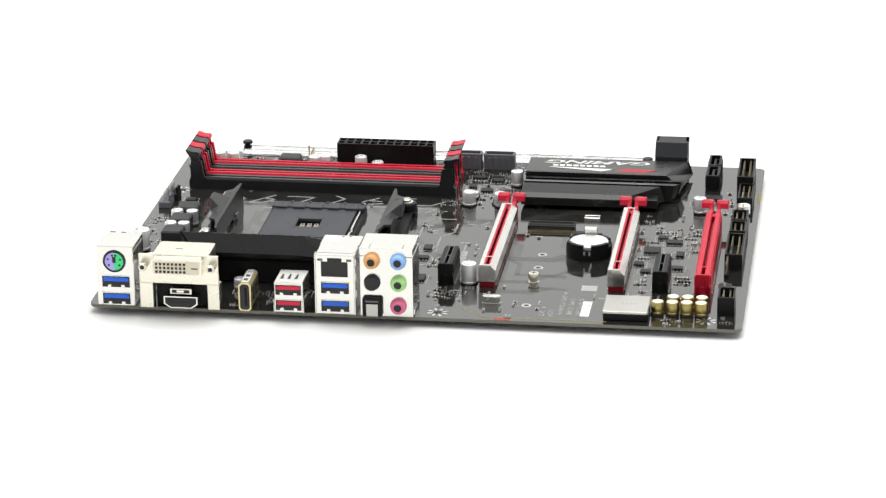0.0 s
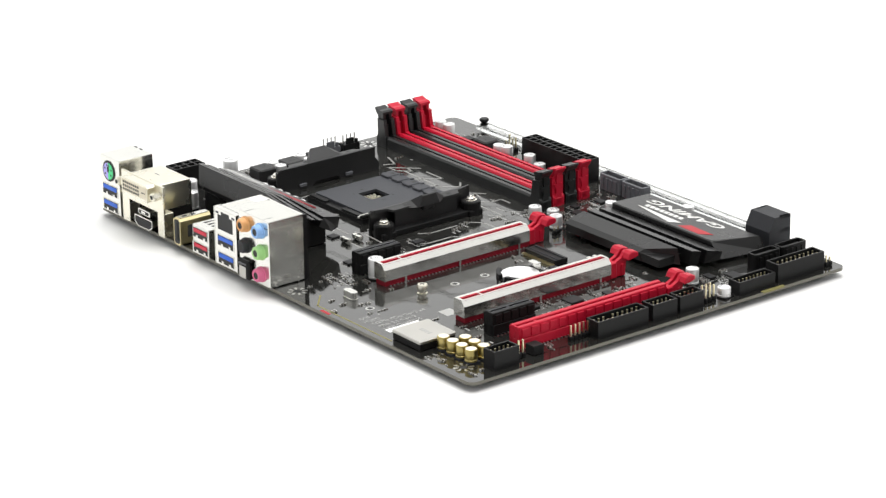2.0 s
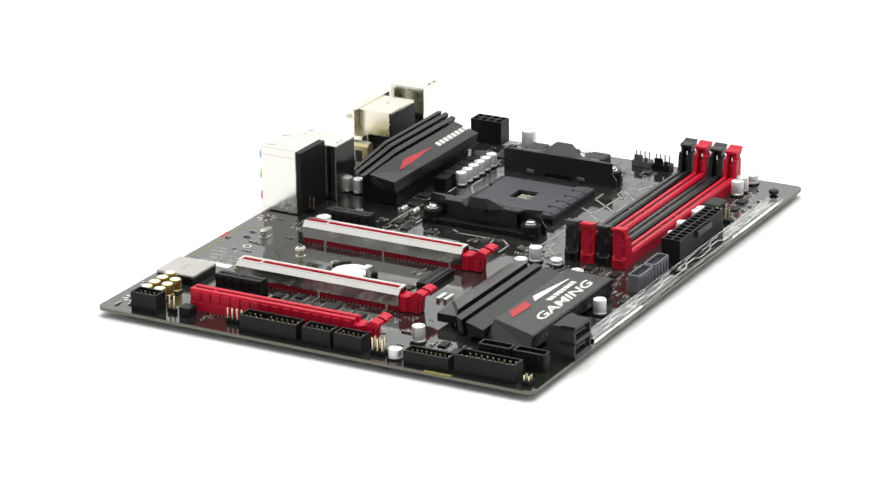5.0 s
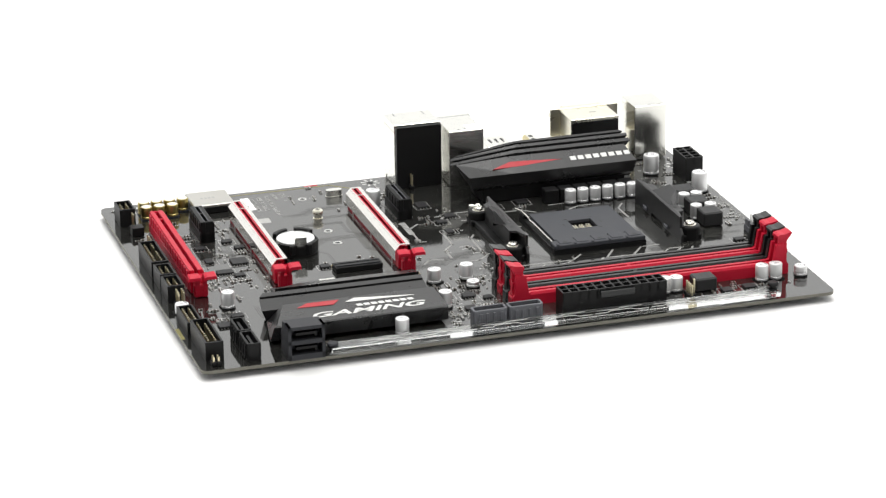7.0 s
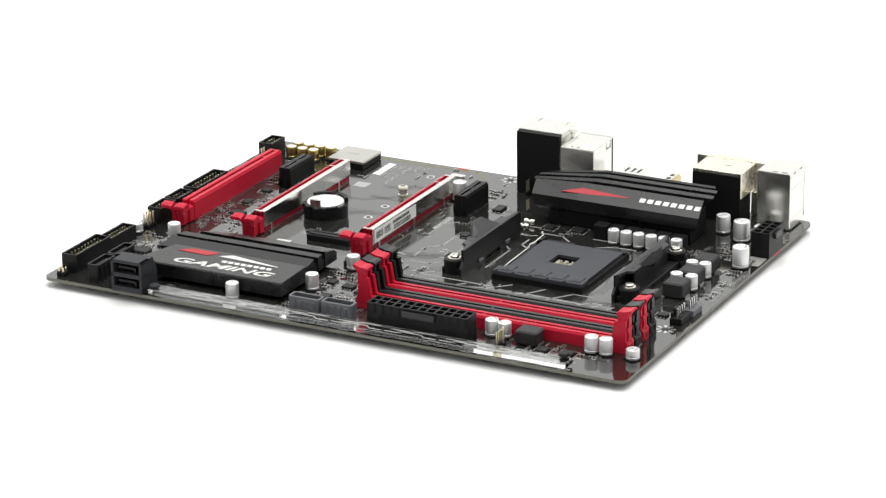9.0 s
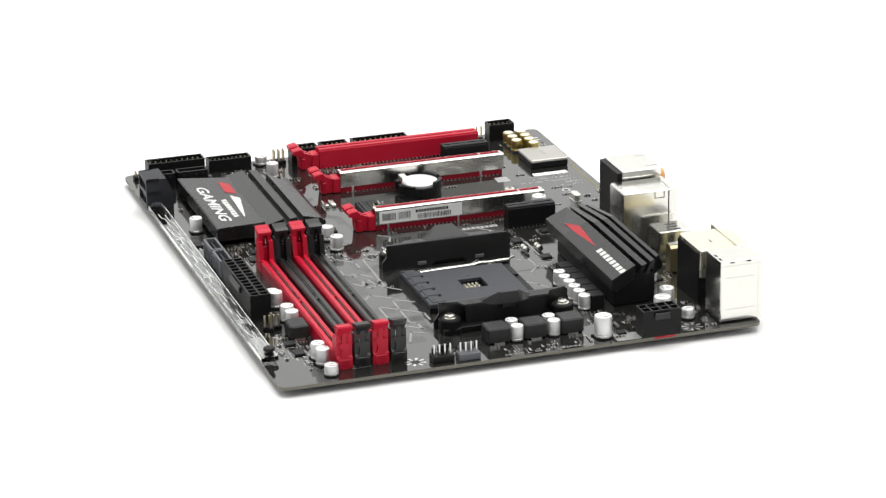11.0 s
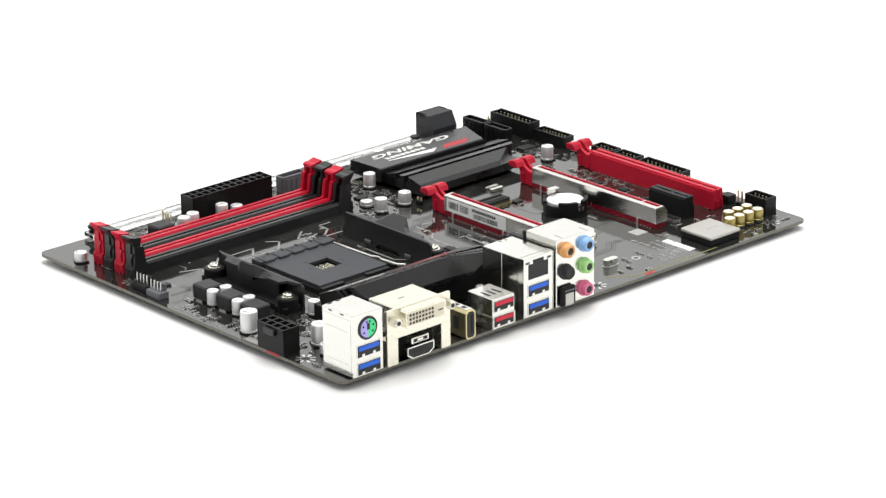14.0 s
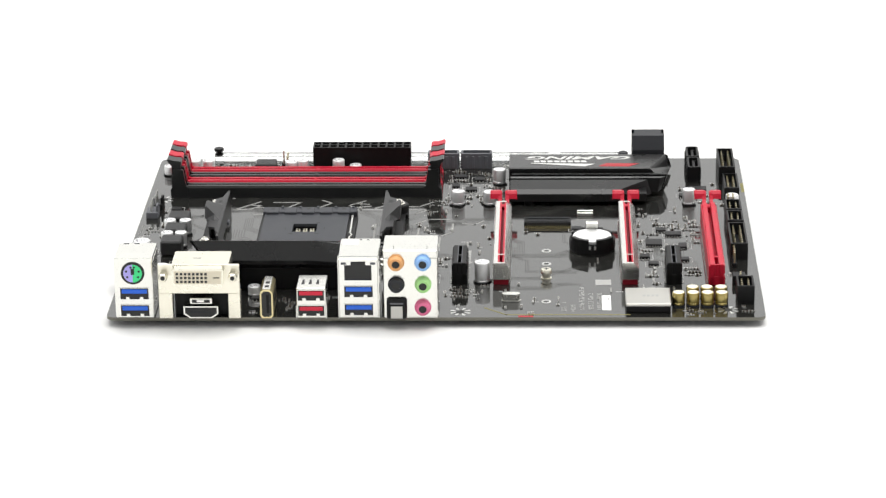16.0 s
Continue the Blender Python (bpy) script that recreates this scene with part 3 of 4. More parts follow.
def cooler_bracket(x, d, label):
    """Black mounting frame between two screw posts; d points to the socket."""
    s = Shape()
    for y in (84.2, 139.2):
        s.lathe(x, y, 0, [(5.2, 0), (5.2, 6.4), (4.8, 7.0)], 20)
        s.box(x - 5.0, y - 4.2, 0, x + 5.0, y + 4.2, 3.0, bev=0.4)
    s.box(x - 3.6 if d > 0 else x - 5.6, 87, 0, x + 5.6 if d > 0 else x + 3.6, 136.5, 3.0, bev=0.4)
    ob = part("cooler_bracket", s, BLACK, board, label, HERE)
    # inner wall, flat rim on it, and a hump that rises outward from the rim
    w = Shape()
    wall = [(79.6, 0), (79.6, 11.4), (81.0, 12.4), (140.4, 12.5), (142.6, 12.9), (142.6, 7.0), (145.0, 4.0), (145.0, 0), (120, 0), (118, 2.2), (104, 2.2), (102, 0)]
    w.prism(wall, "x", x + d * 5.4, x + d * 6.6)
    w.box(x + d * 0.8, 92, 2.0, x + d * 1.8, 131, 11.6)
    w.box(x - d * 2.2, 107.6, 9.0, x + d * 0.8, 114.4, 14.0, bev=0.3)
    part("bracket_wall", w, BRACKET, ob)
    def across(u, ya, yb, za, zb):
        return [(x + d * u, ya, za), (x + d * u, yb, za), (x + d * u, yb, zb), (x + d * u, ya, zb)]
    # rim and hump take the paler tone that stands for top light
    rim = Shape()
    rim.loft([across(6.4, 80.4, 142.0, 11.4, 12.6), across(5.0, 83.0, 140.0, 11.2, 12.7), across(3.8, 89.0, 134.0, 11.2, 12.5), across(0.5, 91.0, 132.0, 11.2, 12.2)])
    part("rim", rim, BRACKET_LIT, ob)
    def ridge(u, ya, yb, yc, yd, za, zb):
        return [(x + d * u, ya, za), (x + d * u, yb, za), (x + d * u, yd, zb), (x + d * u, yc, zb)]
    part("hump", Shape().loft([ridge(5.0, 95.0, 126.0, 100.0, 121.5, 11.6, 12.75), ridge(2.6, 96.5, 125.0, 103.0, 119.0, 11.4, 14.4), ridge(-1.8, 104.0, 118.5, 106.6, 115.6, 11.4, 17.3), ridge(-2.5, 105.0, 117.5, 106.9, 115.3, 11.4, 17.0)]), BRACKET_LIT, ob)
    part("roof_hole", Shape().lathe(x + d * 3.6, 127.5, 12.52, [(1.3, 0.0), (1.3, 0.06)], 16), INK, ob)
    for y in (95.5, 125.0):
        part("hook_tab", Shape().box(x + d * 6.6, y - 2.2, 1.2, x + d * 7.6, y + 2.2, 2.9, bev=0.2), GREY, ob, "small pale hook of the bracket")
    for y in (84.2, 139.2):
        sc = Shape().lathe(x, y, 6.9, [(3.3, 0), (3.3, 0.5), (2.4, 0.7), (2.4, 1.5), (1.9, 2.0), (0.4, 2.1)], 18)
        one = part("screw", sc, SCREW, ob, "bright cross-head screw", None, True)
        part("cross_slot", Shape().box(x - 1.5, y - 0.3, 8.82, x + 1.5, y + 0.3, 8.98).box(x - 0.3, y - 1.5, 8.82, x + 0.3, y + 1.5, 8.99), INK, one)
    keep(x - 6, 76, x + d * 8, 147)
    keep(x - 8, 76, x + 8, 147)


# ---- heatsinks ----
def text_mesh(name, words, size, mat, parent, at, label="", shear=0.0, squeeze=1.0, bold=0.0):
    cu = bpy.data.curves.new("words", "FONT")
    cu.body, cu.size, cu.extrude, cu.shear, cu.offset = words, size / 1000, 0.00004, shear, bold / 1000
    cu.align_x, cu.align_y = "CENTER", "CENTER"
    tmp = new("words", cu)
    me = bpy.data.meshes.new_from_object(tmp.evaluated_get(bpy.context.evaluated_depsgraph_get()))
    bpy.data.objects.remove(tmp)
    for v in me.vertices:
        v.co.x *= squeeze
    me.materials.clear()
    me.materials.append(mat)
    ob = new(name, me)
    ob.parent = parent
    ob.matrix_basis = at
    return tagged(ob, label)


def board_heatsink():
    """Low chipset heatsink: printed plateau, two grooves, sloping flank with a cut corner."""
    ob = part("chipset_heatsink", Shape().box(187, 155.4, 2.4, 256, 210.6, 6.5), HEAT, board, "low black anodised heatsink with grooves and printed plateau", HERE)
    def strip_of(name, prof, x0, ends):
        part(name, Shape().loft([[(x0, y, z) for y, z in prof], [(e, y, z) for (y, z), e in zip(prof, ends)]]), HEAT, ob)
    strip_of("flank", [(155, 2.4), (155, 6.4), (157.5, 8.2), (166.6, 10.2), (166.6, 2.4)], 186.5, (243, 241.5, 243, 256.5, 259))
    strip_of("fin", [(169.6, 2.4), (169.6, 10.0), (173.4, 9.6), (173.4, 2.4)], 186.5, (262, 263.5, 266, 264))
    strip_of("fin", [(176.4, 2.4), (176.4, 9.7), (185.6, 7.4), (185.6, 2.4)], 187.0, (265, 267, 268, 266))
    strip_of("plateau", [(186.4, 2.4), (186.4, 9.4), (187.0, 9.9), (210.4, 9.2), (211, 8.6), (211, 2.4)], 185.5, (266, 258.5, 258.0, 267.0, 268.5, 270.5))
    for x, y in ((196, 160), (250, 203)):
        part("spring_pin", Shape().lathe(x, y, 0, [(2.6, 0), (2.6, 2.5)], 12), BLACK, ob)
    text_mesh("printed_word", "GAMING", 7.4, WHITE, ob, pose(0.2228, 0.2040, 0.00946, 1.8, 0, 180), "white printed word", 0.3, 1.86, 0.16)
    for k in range(8):
        x = 223.2 - k * 3.5
        part("printed_bar", Shape().prism([(x, 196.2), (x + 2.7, 196.2), (x + 2.3, 198.9), (x - 0.4, 198.9)], "z", 9.6, 9.66), WHITE, ob)
    part("red_stripe", Shape().prism([(253.0, 193.2), (247.5, 188.6), (231.8, 188.9), (236, 194.0)], "z", 9.76, 9.9), REDPRINT, ob)
    part("white_stripe", Shape().prism([(230.2, 192.8), (224.8, 188.9), (197, 193.6), (197, 194.2)], "z", 9.78, 9.9), WHITE, ob)
    keep(185, 154, 272, 212)


def regulator_heatsink():
    """Tall heatsink beside the rear connectors: a sloping printed slab, two fins and a back slab, its lower end bent down and cut askew."""
    ob = part("regulator_heatsink", Shape().box(42, 36.5, 0.4, 119, 56.5, 15.0), BLACK, board, "tall black anodised heatsink with ridges beside rear ports", HERE)
    def along(name, prof, ends):
        """Cross-section points drawn along the length: near end, bend and far end, each with its own reach and drop."""
        rings = []
        for k in range(3):
            ring = []
            for (y, z), (xa, xb, xc, drop) in zip(prof, ends):
                ring.append(((xa, xb, xc)[k], y, z - (drop if k == 2 else 0.0)))
            rings.append(ring)
        return part(name, Shape().loft(rings), HEAT, ob)
    along("printed_slab", [(59.8, 15.4), (47.4, 20.5), (47.0, 13.0), (56.8, 7.2), (59.4, 9.4)],
          [(36.5, 103, 127.0, 0.0), (39.0, 103, 130.4, 1.6), (41.0, 100, 127.0, 0.0), (40.0, 100, 123.5, 0.0), (38.0, 100, 125.5, 0.0)])
    along("fin", [(45.6, 21.3), (43.2, 22.2), (43.2, 14.0), (45.6, 14.0)],
          [(35.0, 98, 132.5, 3.0), (35.0, 98, 132.5, 3.6), (42.0, 98, 118.0, 0.0), (42.0, 98, 118.0, 0.0)])
    along("fin", [(41.4, 22.9), (39.4, 23.7), (39.4, 14.0), (41.4, 14.0)],
          [(35.0, 96, 132.0, 3.8), (35.0, 96, 131.5, 4.2), (42.0, 96, 116.0, 0.0), (42.0, 96, 116.0, 0.0)])
    along("back_slab", [(38.0, 24.2), (36.4, 24.7), (31.2, 16.6), (31.4, 14.6), (36.0, 11.0), (38.0, 11.0)],
          [(36.5, 96, 130.0, 4.8), (37.5, 96, 127.0, 4.8), (45.0, 92, 108.0, 1.0), (46.0, 92, 107.0, 0.4), (46.0, 92, 108.0, 0.0), (46.0, 92, 108.0, 0.0)])
    tilt = -math.degrees(math.atan2(5.1, 12.4))
    face = pose(0, 0.0536, 0.01800, tilt, 0, 0)
    for k in range(8):
        xa = 67.6 - k * 4.2
        part("printed_bar", Shape().prism([(xa, -1.5), (xa + 3.0, -1.5), (xa + 3.0, 1.5), (xa, 1.5)], "z", -0.05, 0.08), WHITE, ob, "", face)
    part("red_flash", Shape().prism([(113, 1.9), (103, -2.4), (97, -2.2), (75, -0.4), (99, 1.6)], "z", -0.5, 0.03), REDPRINT, ob, "red printed flash", face)
    keep(34, 27, 133, 62)


# ---- rear ports; faces at y = -2 ----
def usb_port(parent, x, z, tongue_mat, w=13.2, h=5.4, y=-2.0):
    part("port_well", Shape().box(x - w / 2, y - 0.06, z - h / 2, x + w / 2, y - 0.01, z + h / 2), INK, parent)
    t = Shape().box(x - w / 2 + 0.7, y - 0.5, z + 0.2, x + w / 2 - 0.7, y - 0.07, z + h / 2 - 0.5)
    part("tongue", t, tongue_mat, parent)
    rim = Shape()
    rim.box(x - w / 2 - 0.35, y - 0.25, z - h / 2 - 0.35, x + w / 2 + 0.35, y - 0.01, z - h / 2)
    rim.box(x - w / 2 - 0.35, y - 0.25, z + h / 2, x + w / 2 + 0.35, y - 0.01, z + h / 2 + 0.35)
    rim.box(x - w / 2 - 0.35, y - 0.25, z - h / 2, x - w / 2, y - 0.01, z + h / 2)
    rim.box(x + w / 2, y - 0.25, z - h / 2, x + w / 2 + 0.35, y - 0.01, z + h / 2)
    for dx in (-3.2, 3.2):
        rim.box(x + dx - 0.8, y - 0.2, z - h / 2, x + dx + 0.8, y - 0.07, z - h / 2 + 1.1)
    part("rim", rim, TIN, parent)


def keyboard_stack():
    s = Shape().box(4.5, -2, 0.6, 22.3, 18.8, 30.2, bev=0.35)
    s.box(4.3, 2, 21.6, 4.55, 16.5, 21.9).box(4.3, 1.5, 6.2, 4.55, 16, 6.5).box(4.3, -0.6, 3, 4.55, 0.2, 26)
    ob = part("keyboard_port_tower", s, TIN, board, "tall tinned keyboard port over two blue ports", HERE)
    part("slits", Shape().box(7, 17.2, 30.19, 9.5, 18.2, 30.26).box(12, 17.2, 30.19, 14.5, 18.2, 30.26).box(4.43, 4, 29.0, 4.49, 6.2, 29.6).box(4.43, 12, 29.0, 4.49, 14.2, 29.6), INK, ob)
    part("lid_edge", Shape().box(4.35, -1.8, 27.6, 4.52, 18.6, 27.8).box(22.28, -1.8, 27.6, 22.45, 18.6, 27.8), STEEL, ob)
    k = part("keyboard_port", Shape().lathe(13.2, -2.0, 22.8, [(5.5, 0.2), (5.5, -0.35), (4.9, -0.45)], 28, "y"), INK, ob, "half green half violet round keyboard port")
    for mat, a0 in ((VIOLET, 90), (MINT, -90)):
        poly = [(13.2 + 4.4 * math.cos(radians(a0 + 15 * i)), 22.8 + 4.4 * math.sin(radians(a0 + 15 * i))) for i in range(13)]
        part("insert", Shape().prism(poly, "y", -2.62, -2.46), mat, k)
    dots = Shape().box(12.4, -2.72, 22.2, 14.0, -2.63, 25.2)
    for a in (20, 75, 105, 160, 215, 325):
        dots.lathe(13.2 + 3.1 * math.cos(radians(a)), -2.68, 22.8 + 3.1 * math.sin(radians(a)), [(0.55, 0), (0.55, 0.05)], 10, "y")
    part("pin_holes", dots, INK, k)
    for z in (12.6, 4.2):
        usb_port(ob, 13.6, z, BLUE)
    keep(3, 0, 24, 20)


def monitor_port():
    s = Shape()
    s.box(24.8, -2, 12.6, 62.8, -0.6, 27.0, bev=0.2)
    s.box(24.8, -2, 0.2, 31.2, 4, 12.7, bev=0.2)
    s.box(57.2, -2, 0.2, 62.8, 4, 12.7, bev=0.2)
    s.box(31.0, -0.6, 12.6, 57.6, 18, 26.4, bev=0.4)
    ob = part("monitor_port", s, NICKEL, board, "warm nickel digital monitor port over a small video port", HERE)
    part("back_block", Shape().box(31.5, 4, 0, 57, 18.2, 12.6), BLACK, ob)
    d = [(32.2, 18.6), (33.4, 17.6), (54.4, 17.6), (55.6, 18.6), (56.0, 25.6), (54.8, 26.6), (33.0, 26.6), (31.8, 25.6)]
    shell = part("shell", Shape().prism(d, "y", -6.6, -2.0), NICKEL, ob)
    di = [(33.2, 19.2), (54.6, 19.2), (55.0, 25.4), (32.8, 25.4)]
    part("insert", Shape().prism(di, "y", -6.85, -6.6), IVORY, shell, "ivory plastic socket insert")
    pin = Shape()
    for i in range(8):
        for j in range(3):
            pin.box(33.8 + i * 1.9, -6.92, 19.7 + j * 1.9, 35.0 + i * 1.9, -6.86, 20.9 + j * 1.9)
    pin.box(51.0, -6.92, 22.0, 54.0, -6.86, 22.5)
    part("pin_holes", pin, INK, shell)
    for x in (27.6, 60.0):
        b = part("hex_bolt", Shape().lathe(x, -2, 22.0, [(2.2, 0), (2.2, -4.2), (1.7, -4.8)], 6, "y"), NICKEL, ob)
        part("thread_hole", Shape().lathe(x, -6.85, 22.0, [(1.1, 0), (1.1, -0.1)], 12, "y"), INK, b)
    part("rear_wall", Shape().box(31.4, 18.21, 0.1, 57.2, 18.6, 24.6), BLACK, ob)
    part("slot", Shape().box(40.5, 8, 26.39, 44, 8.6, 26.45), GREY, ob)
    # the small video port beneath
    h = part("video_port", Shape().prism([(36.2, 6.4), (52.4, 6.4), (52.4, 2.6), (49.4, 0.5), (39.2, 0.5), (36.2, 2.6)], "y", -2.4, 10), TIN, ob)
    part("opening", Shape().prism([(36.9, 5.8), (51.7, 5.8), (51.7, 2.9), (49.0, 1.1), (39.6, 1.1), (36.9, 2.9)], "y", -2.5, -2.42), INK, h)
    part("tongue", Shape().box(39.5, -2.62, 3.2, 49.2, -2.51, 4.2), CHAR, h)
    part("clip_plate", Shape().box(39.2, -2.0, 7.4, 49.6, 3, 10.2, bev=0.2), TIN, ob)
    part("clip_opening", Shape().box(40.2, -2.1, 8.0, 48.6, -2.02, 9.6), INK, ob)
    part("clip_tab", Shape().box(42.5, -2.2, 8.4, 46.0, -2.11, 9.4), TIN, ob)
    keep(24, 0, 64, 19)


def display_port():
    def shell(k):
        return [(72.0 + k, 1.6 + k * 0.6), (73.0 + k * 0.8, 0.4 + k), (77.0 - k * 0.8, 0.4 + k), (78.0 - k, 1.6 + k * 0.6), (78.0 - k, 13.0 - k * 0.6), (76.6 - k * 0.7, 14.4 - k), (73.4 + k * 0.7, 14.4 - k), (72.0 + k, 13.0 - k * 0.6)]
    ob = part("slim_video_port", Shape().prism(shell(0), "y", -1.6, 16), BRASS, board, "upright gold-plated slim video port", HERE)
    part("top_plate", Shape().box(73.2, -1.4, 14.4, 76.8, 15.6, 14.6), TIN, ob, "bright tinned top of the shell")
    part("front_frame", Shape().prism(shell(0), "y", -2.2, -1.6), GOLD, ob)
    part("opening", Shape().prism(shell(0.7), "y", -2.32, -2.22), INK, ob)
    part("tongue", Shape().box(75.0, -2.5, 3, 76.2, -2.33, 12.2), BLACK, ob)
    for xa in (71.9, 77.98):
        for ya in (2.2, 8.4):
            part("side_window", Shape().box(xa, ya, 4.4, xa + 0.12, ya + 4.0, 10.6), INK, ob)
    for ya in (1.0, 6.0):
        part("top_slot", Shape().box(74.0, ya, 14.59, 76.0, ya + 2.6, 14.66), INK, ob)
    keep(70, 0, 81, 15)


def red_stack():
    s = Shape().box(89.0, -2, 0.5, 102.7, 15, 15.4, bev=0.3)
    s.box(88.7, -2.2, 0.3, 89.0, 14, 6.6).box(102.7, -2.2, 0.3, 103.0, 14, 6.6)
    ob = part("red_port_tower", s, TIN, board, "two-level tinned stack with red port tongues", HERE)
    for z in (11.7, 4.1):
        usb_port(ob, 95.8, z, TONGUE, 12.2, 5.0)
    sp = Shape()
    for k in range(3):
        sp.prism([(91 + k * 3.4, 3), (92.6 + k * 3.4, 3), (92.2 + k * 3.4, 9), (91.4 + k * 3.4, 9)], "z", 15.39, 15.46)
    part("spring_slits", sp, INK, ob)
    keep(87, 0, 105, 16)


def network_stack():
    s = Shape().box(108.8, -2, 0.5, 127.2, 25.6, 29.8, bev=0.35)
    ob = part("network_port_tower", s, TIN, board, "tall tinned network port over two blue ports", HERE)
    part("back_cover", Shape().box(108.6, 13, 0.4, 108.8, 25.8, 29.4), STEEL, ob)
    part("rear_wall", Shape().box(109, 25.61, 0.2, 127, 25.9, 29.2), STEEL, ob)
    seam = Shape().box(108.5, 2.2, 1.0, 108.62, 2.45, 29.0).box(108.5, 9.4, 26.0, 108.62, 9.6, 29.4).box(108.5, 4.6, 26.0, 108.62, 4.8, 29.4).box(108.5, 4.6, 25.8, 108.62, 9.6, 26.0)
    seam.box(109.4, 1.2, 29.79, 127.0, 1.4, 29.84).box(127.19, 2.2, 1.0, 127.26, 2.45, 29.0)
    part("shell_seam", seam, INK, ob)
    part("front_flange", Shape().box(108.5, -2.1, 0.4, 108.85, 2.0, 29.9).box(127.15, -2.1, 0.4, 127.5, 2.0, 29.9), TIN, ob)
    for z in (8.5, 17.0, 24.0):
        part("spring_tab", Shape().prism([(0.4, z), (1.6, z), (1.6, z + 3.0), (0.4, z + 3.0)], "x", 127.2, 127.75), STEEL, ob)
    j = Shape().prism([(111.6, 19.2), (124.2, 19.2), (124.2, 26.6), (121.4, 26.6), (121.4, 28.4), (114.6, 28.4), (114.6, 26.6), (111.6, 26.6)], "y", -2.09, -2.01)
    part("network_jack", j, INK, ob)
    part("jack_floor", Shape().box(111.8, -2.2, 19.2, 124, -2.1, 20.2), CHAR, ob)
    for x in (110.0, 123.6):
        part("status_light", Shape().box(x, -2.12, 26.9, x + 2.4, -2.02, 28.0), GREY, ob)
    for z in (13.6, 4.6):
        usb_port(ob, 118.0, z, BLUE)
    part("label", Shape().box(110, 17, 29.8, 117, 24, 29.86), PAPER, ob)
    part("vents", Shape().box(117.5, 23.4, 29.79, 118.5, 24.2, 29.87).box(121, 23.4, 29.79, 122, 24.2, 29.87), INK, ob)
    keep(108, 0, 128, 27)


def audio_stack():
    s = Shape().box(129.6, -2, 0.4, 154.6, 18.5, 34.0, bev=0.35)
    ob = part("audio_jack_tower", s, TIN, board, "tall tinned audio block with five coloured jacks", HERE)
    part("rear_wall", Shape().box(130, 18.51, 0.2, 154.2, 21.0, 33.0), BLACK, ob)
    part("seams", Shape().box(129.7, -2.05, 30.0, 134.5, -2.01, 30.25).box(149.8, -2.05, 30.0, 154.5, -2.01, 30.25)
         .box(134.2, -1.6, 34.0, 134.45, 4, 34.04).box(149.8, -1.6, 34.0, 150.05, 4, 34.04), INK, ob)
    part("shell_fold", Shape().box(129.4, -1.8, 29.8, 129.62, 18.0, 30.0).box(154.58, -1.8, 29.8, 154.8, 18.0, 30.0).box(154.58, 1.5, 0.4, 154.9, 2.6, 2.4).box(154.58, 14.0, 0.4, 154.9, 15.1, 2.4), STEEL, ob)
    for x, z, mat, lab in ((135.6, 28.0, ORANGE_J, "orange"), (148.0, 28.0, BLUE_J, "pale blue"), (135.6, 17.2, CHAR, "black"),
                           (148.0, 17.2, LIME_J, "lime green"), (147.8, 5.9, PINK_J, "pink")):
        jj = part("audio_jack", Shape().lathe(x, -2, z, [(3.9, 0.2), (3.9, -0.5), (3.4, -0.8), (3.3, -2.9), (2.8, -3.5), (1.85, -3.5), (1.85, -2.6)], 26, "y"), mat, ob, lab + " plastic jack", None, True)
        part("jack_hole", Shape().lathe(x, -2, z, [(1.84, -3.3), (1.84, -3.1)], 18, "y"), INK, jj)
    o = part("optical_port", Shape().box(131.0, -4.6, 0.5, 140.4, -2.0, 10.4, bev=0.9), BLACK, ob, "black optical port with grey shutter")
    part("shutter", Shape().box(133.0, -4.85, 1.2, 138.4, -4.62, 7.2, bev=0.1), LID, o, "pale grey square shutter")
    part("shutter_lip", Shape().box(132.6, -5.0, 8.2, 138.8, -4.62, 9.0, bev=0.1), GREY, o)
    keep(129, 0, 156, 22)


# ---- smaller parts ----
def battery():
    x, y = 227.5, 92.5
    h = Shape()
    h.lathe(x, y, 0, [(11.0, 0), (11.3, 1.0), (11.3, 5.4), (11.0, 5.8), (10.4, 5.8), (10.4, 4.8)], 30)
    ob = part("battery_holder", h, BLACK, board, "round black holder with a coin cell in it", HERE)
    for a0, top in ((-80, 8.1), (-152, 8.1), (28, 6.6), (100, 6.6)):
        arc = [radians(a0 + 52 * k / 7) for k in range(8)]
        part("retaining_wall", Shape().prism([(x + 11.5 * math.cos(a), y + 11.5 * math.sin(a)) for a in arc] + [(x + 9.7 * math.cos(a), y + 9.6 * math.sin(a)) for a in reversed(arc)], "z", 4.0, top), BLACK, ob)
    for dx in (-4.3, 4.3):
        part("side_post", Shape().box(x + dx - 1.3, y + 9.4, 2, x + dx + 1.3, y + 12.0, 6.9, bev=0.4), BLACK, ob)
    part("coin_cell", Shape().lathe(x, y, 4.8, [(9.5, 0.0), (9.5, 1.8), (9.3, 2.1), (8.8, 2.2)], 36), CANTOP, ob, "shiny silver coin cell")
    part("spring_clip", Shape().box(x - 3.0, y + 10.0, 2, x + 3.0, y + 10.7, 10.6, bev=0.2).box(x - 3.0, y + 7.2, 10.0, x + 3.0, y + 10.6, 10.6, bev=0.2), TIN, ob, "bent bright spring clip")
    for dx in (-3.2, 3.2):
        part("contact", Shape().box(x + dx * 0.4 - 0.5, y - 11.7, 3.4, x + dx * 0.4 + 0.5, y - 11.3, 5.2), SOLDER, ob)
    keep(x - 13, y - 13, x + 13, y + 13)


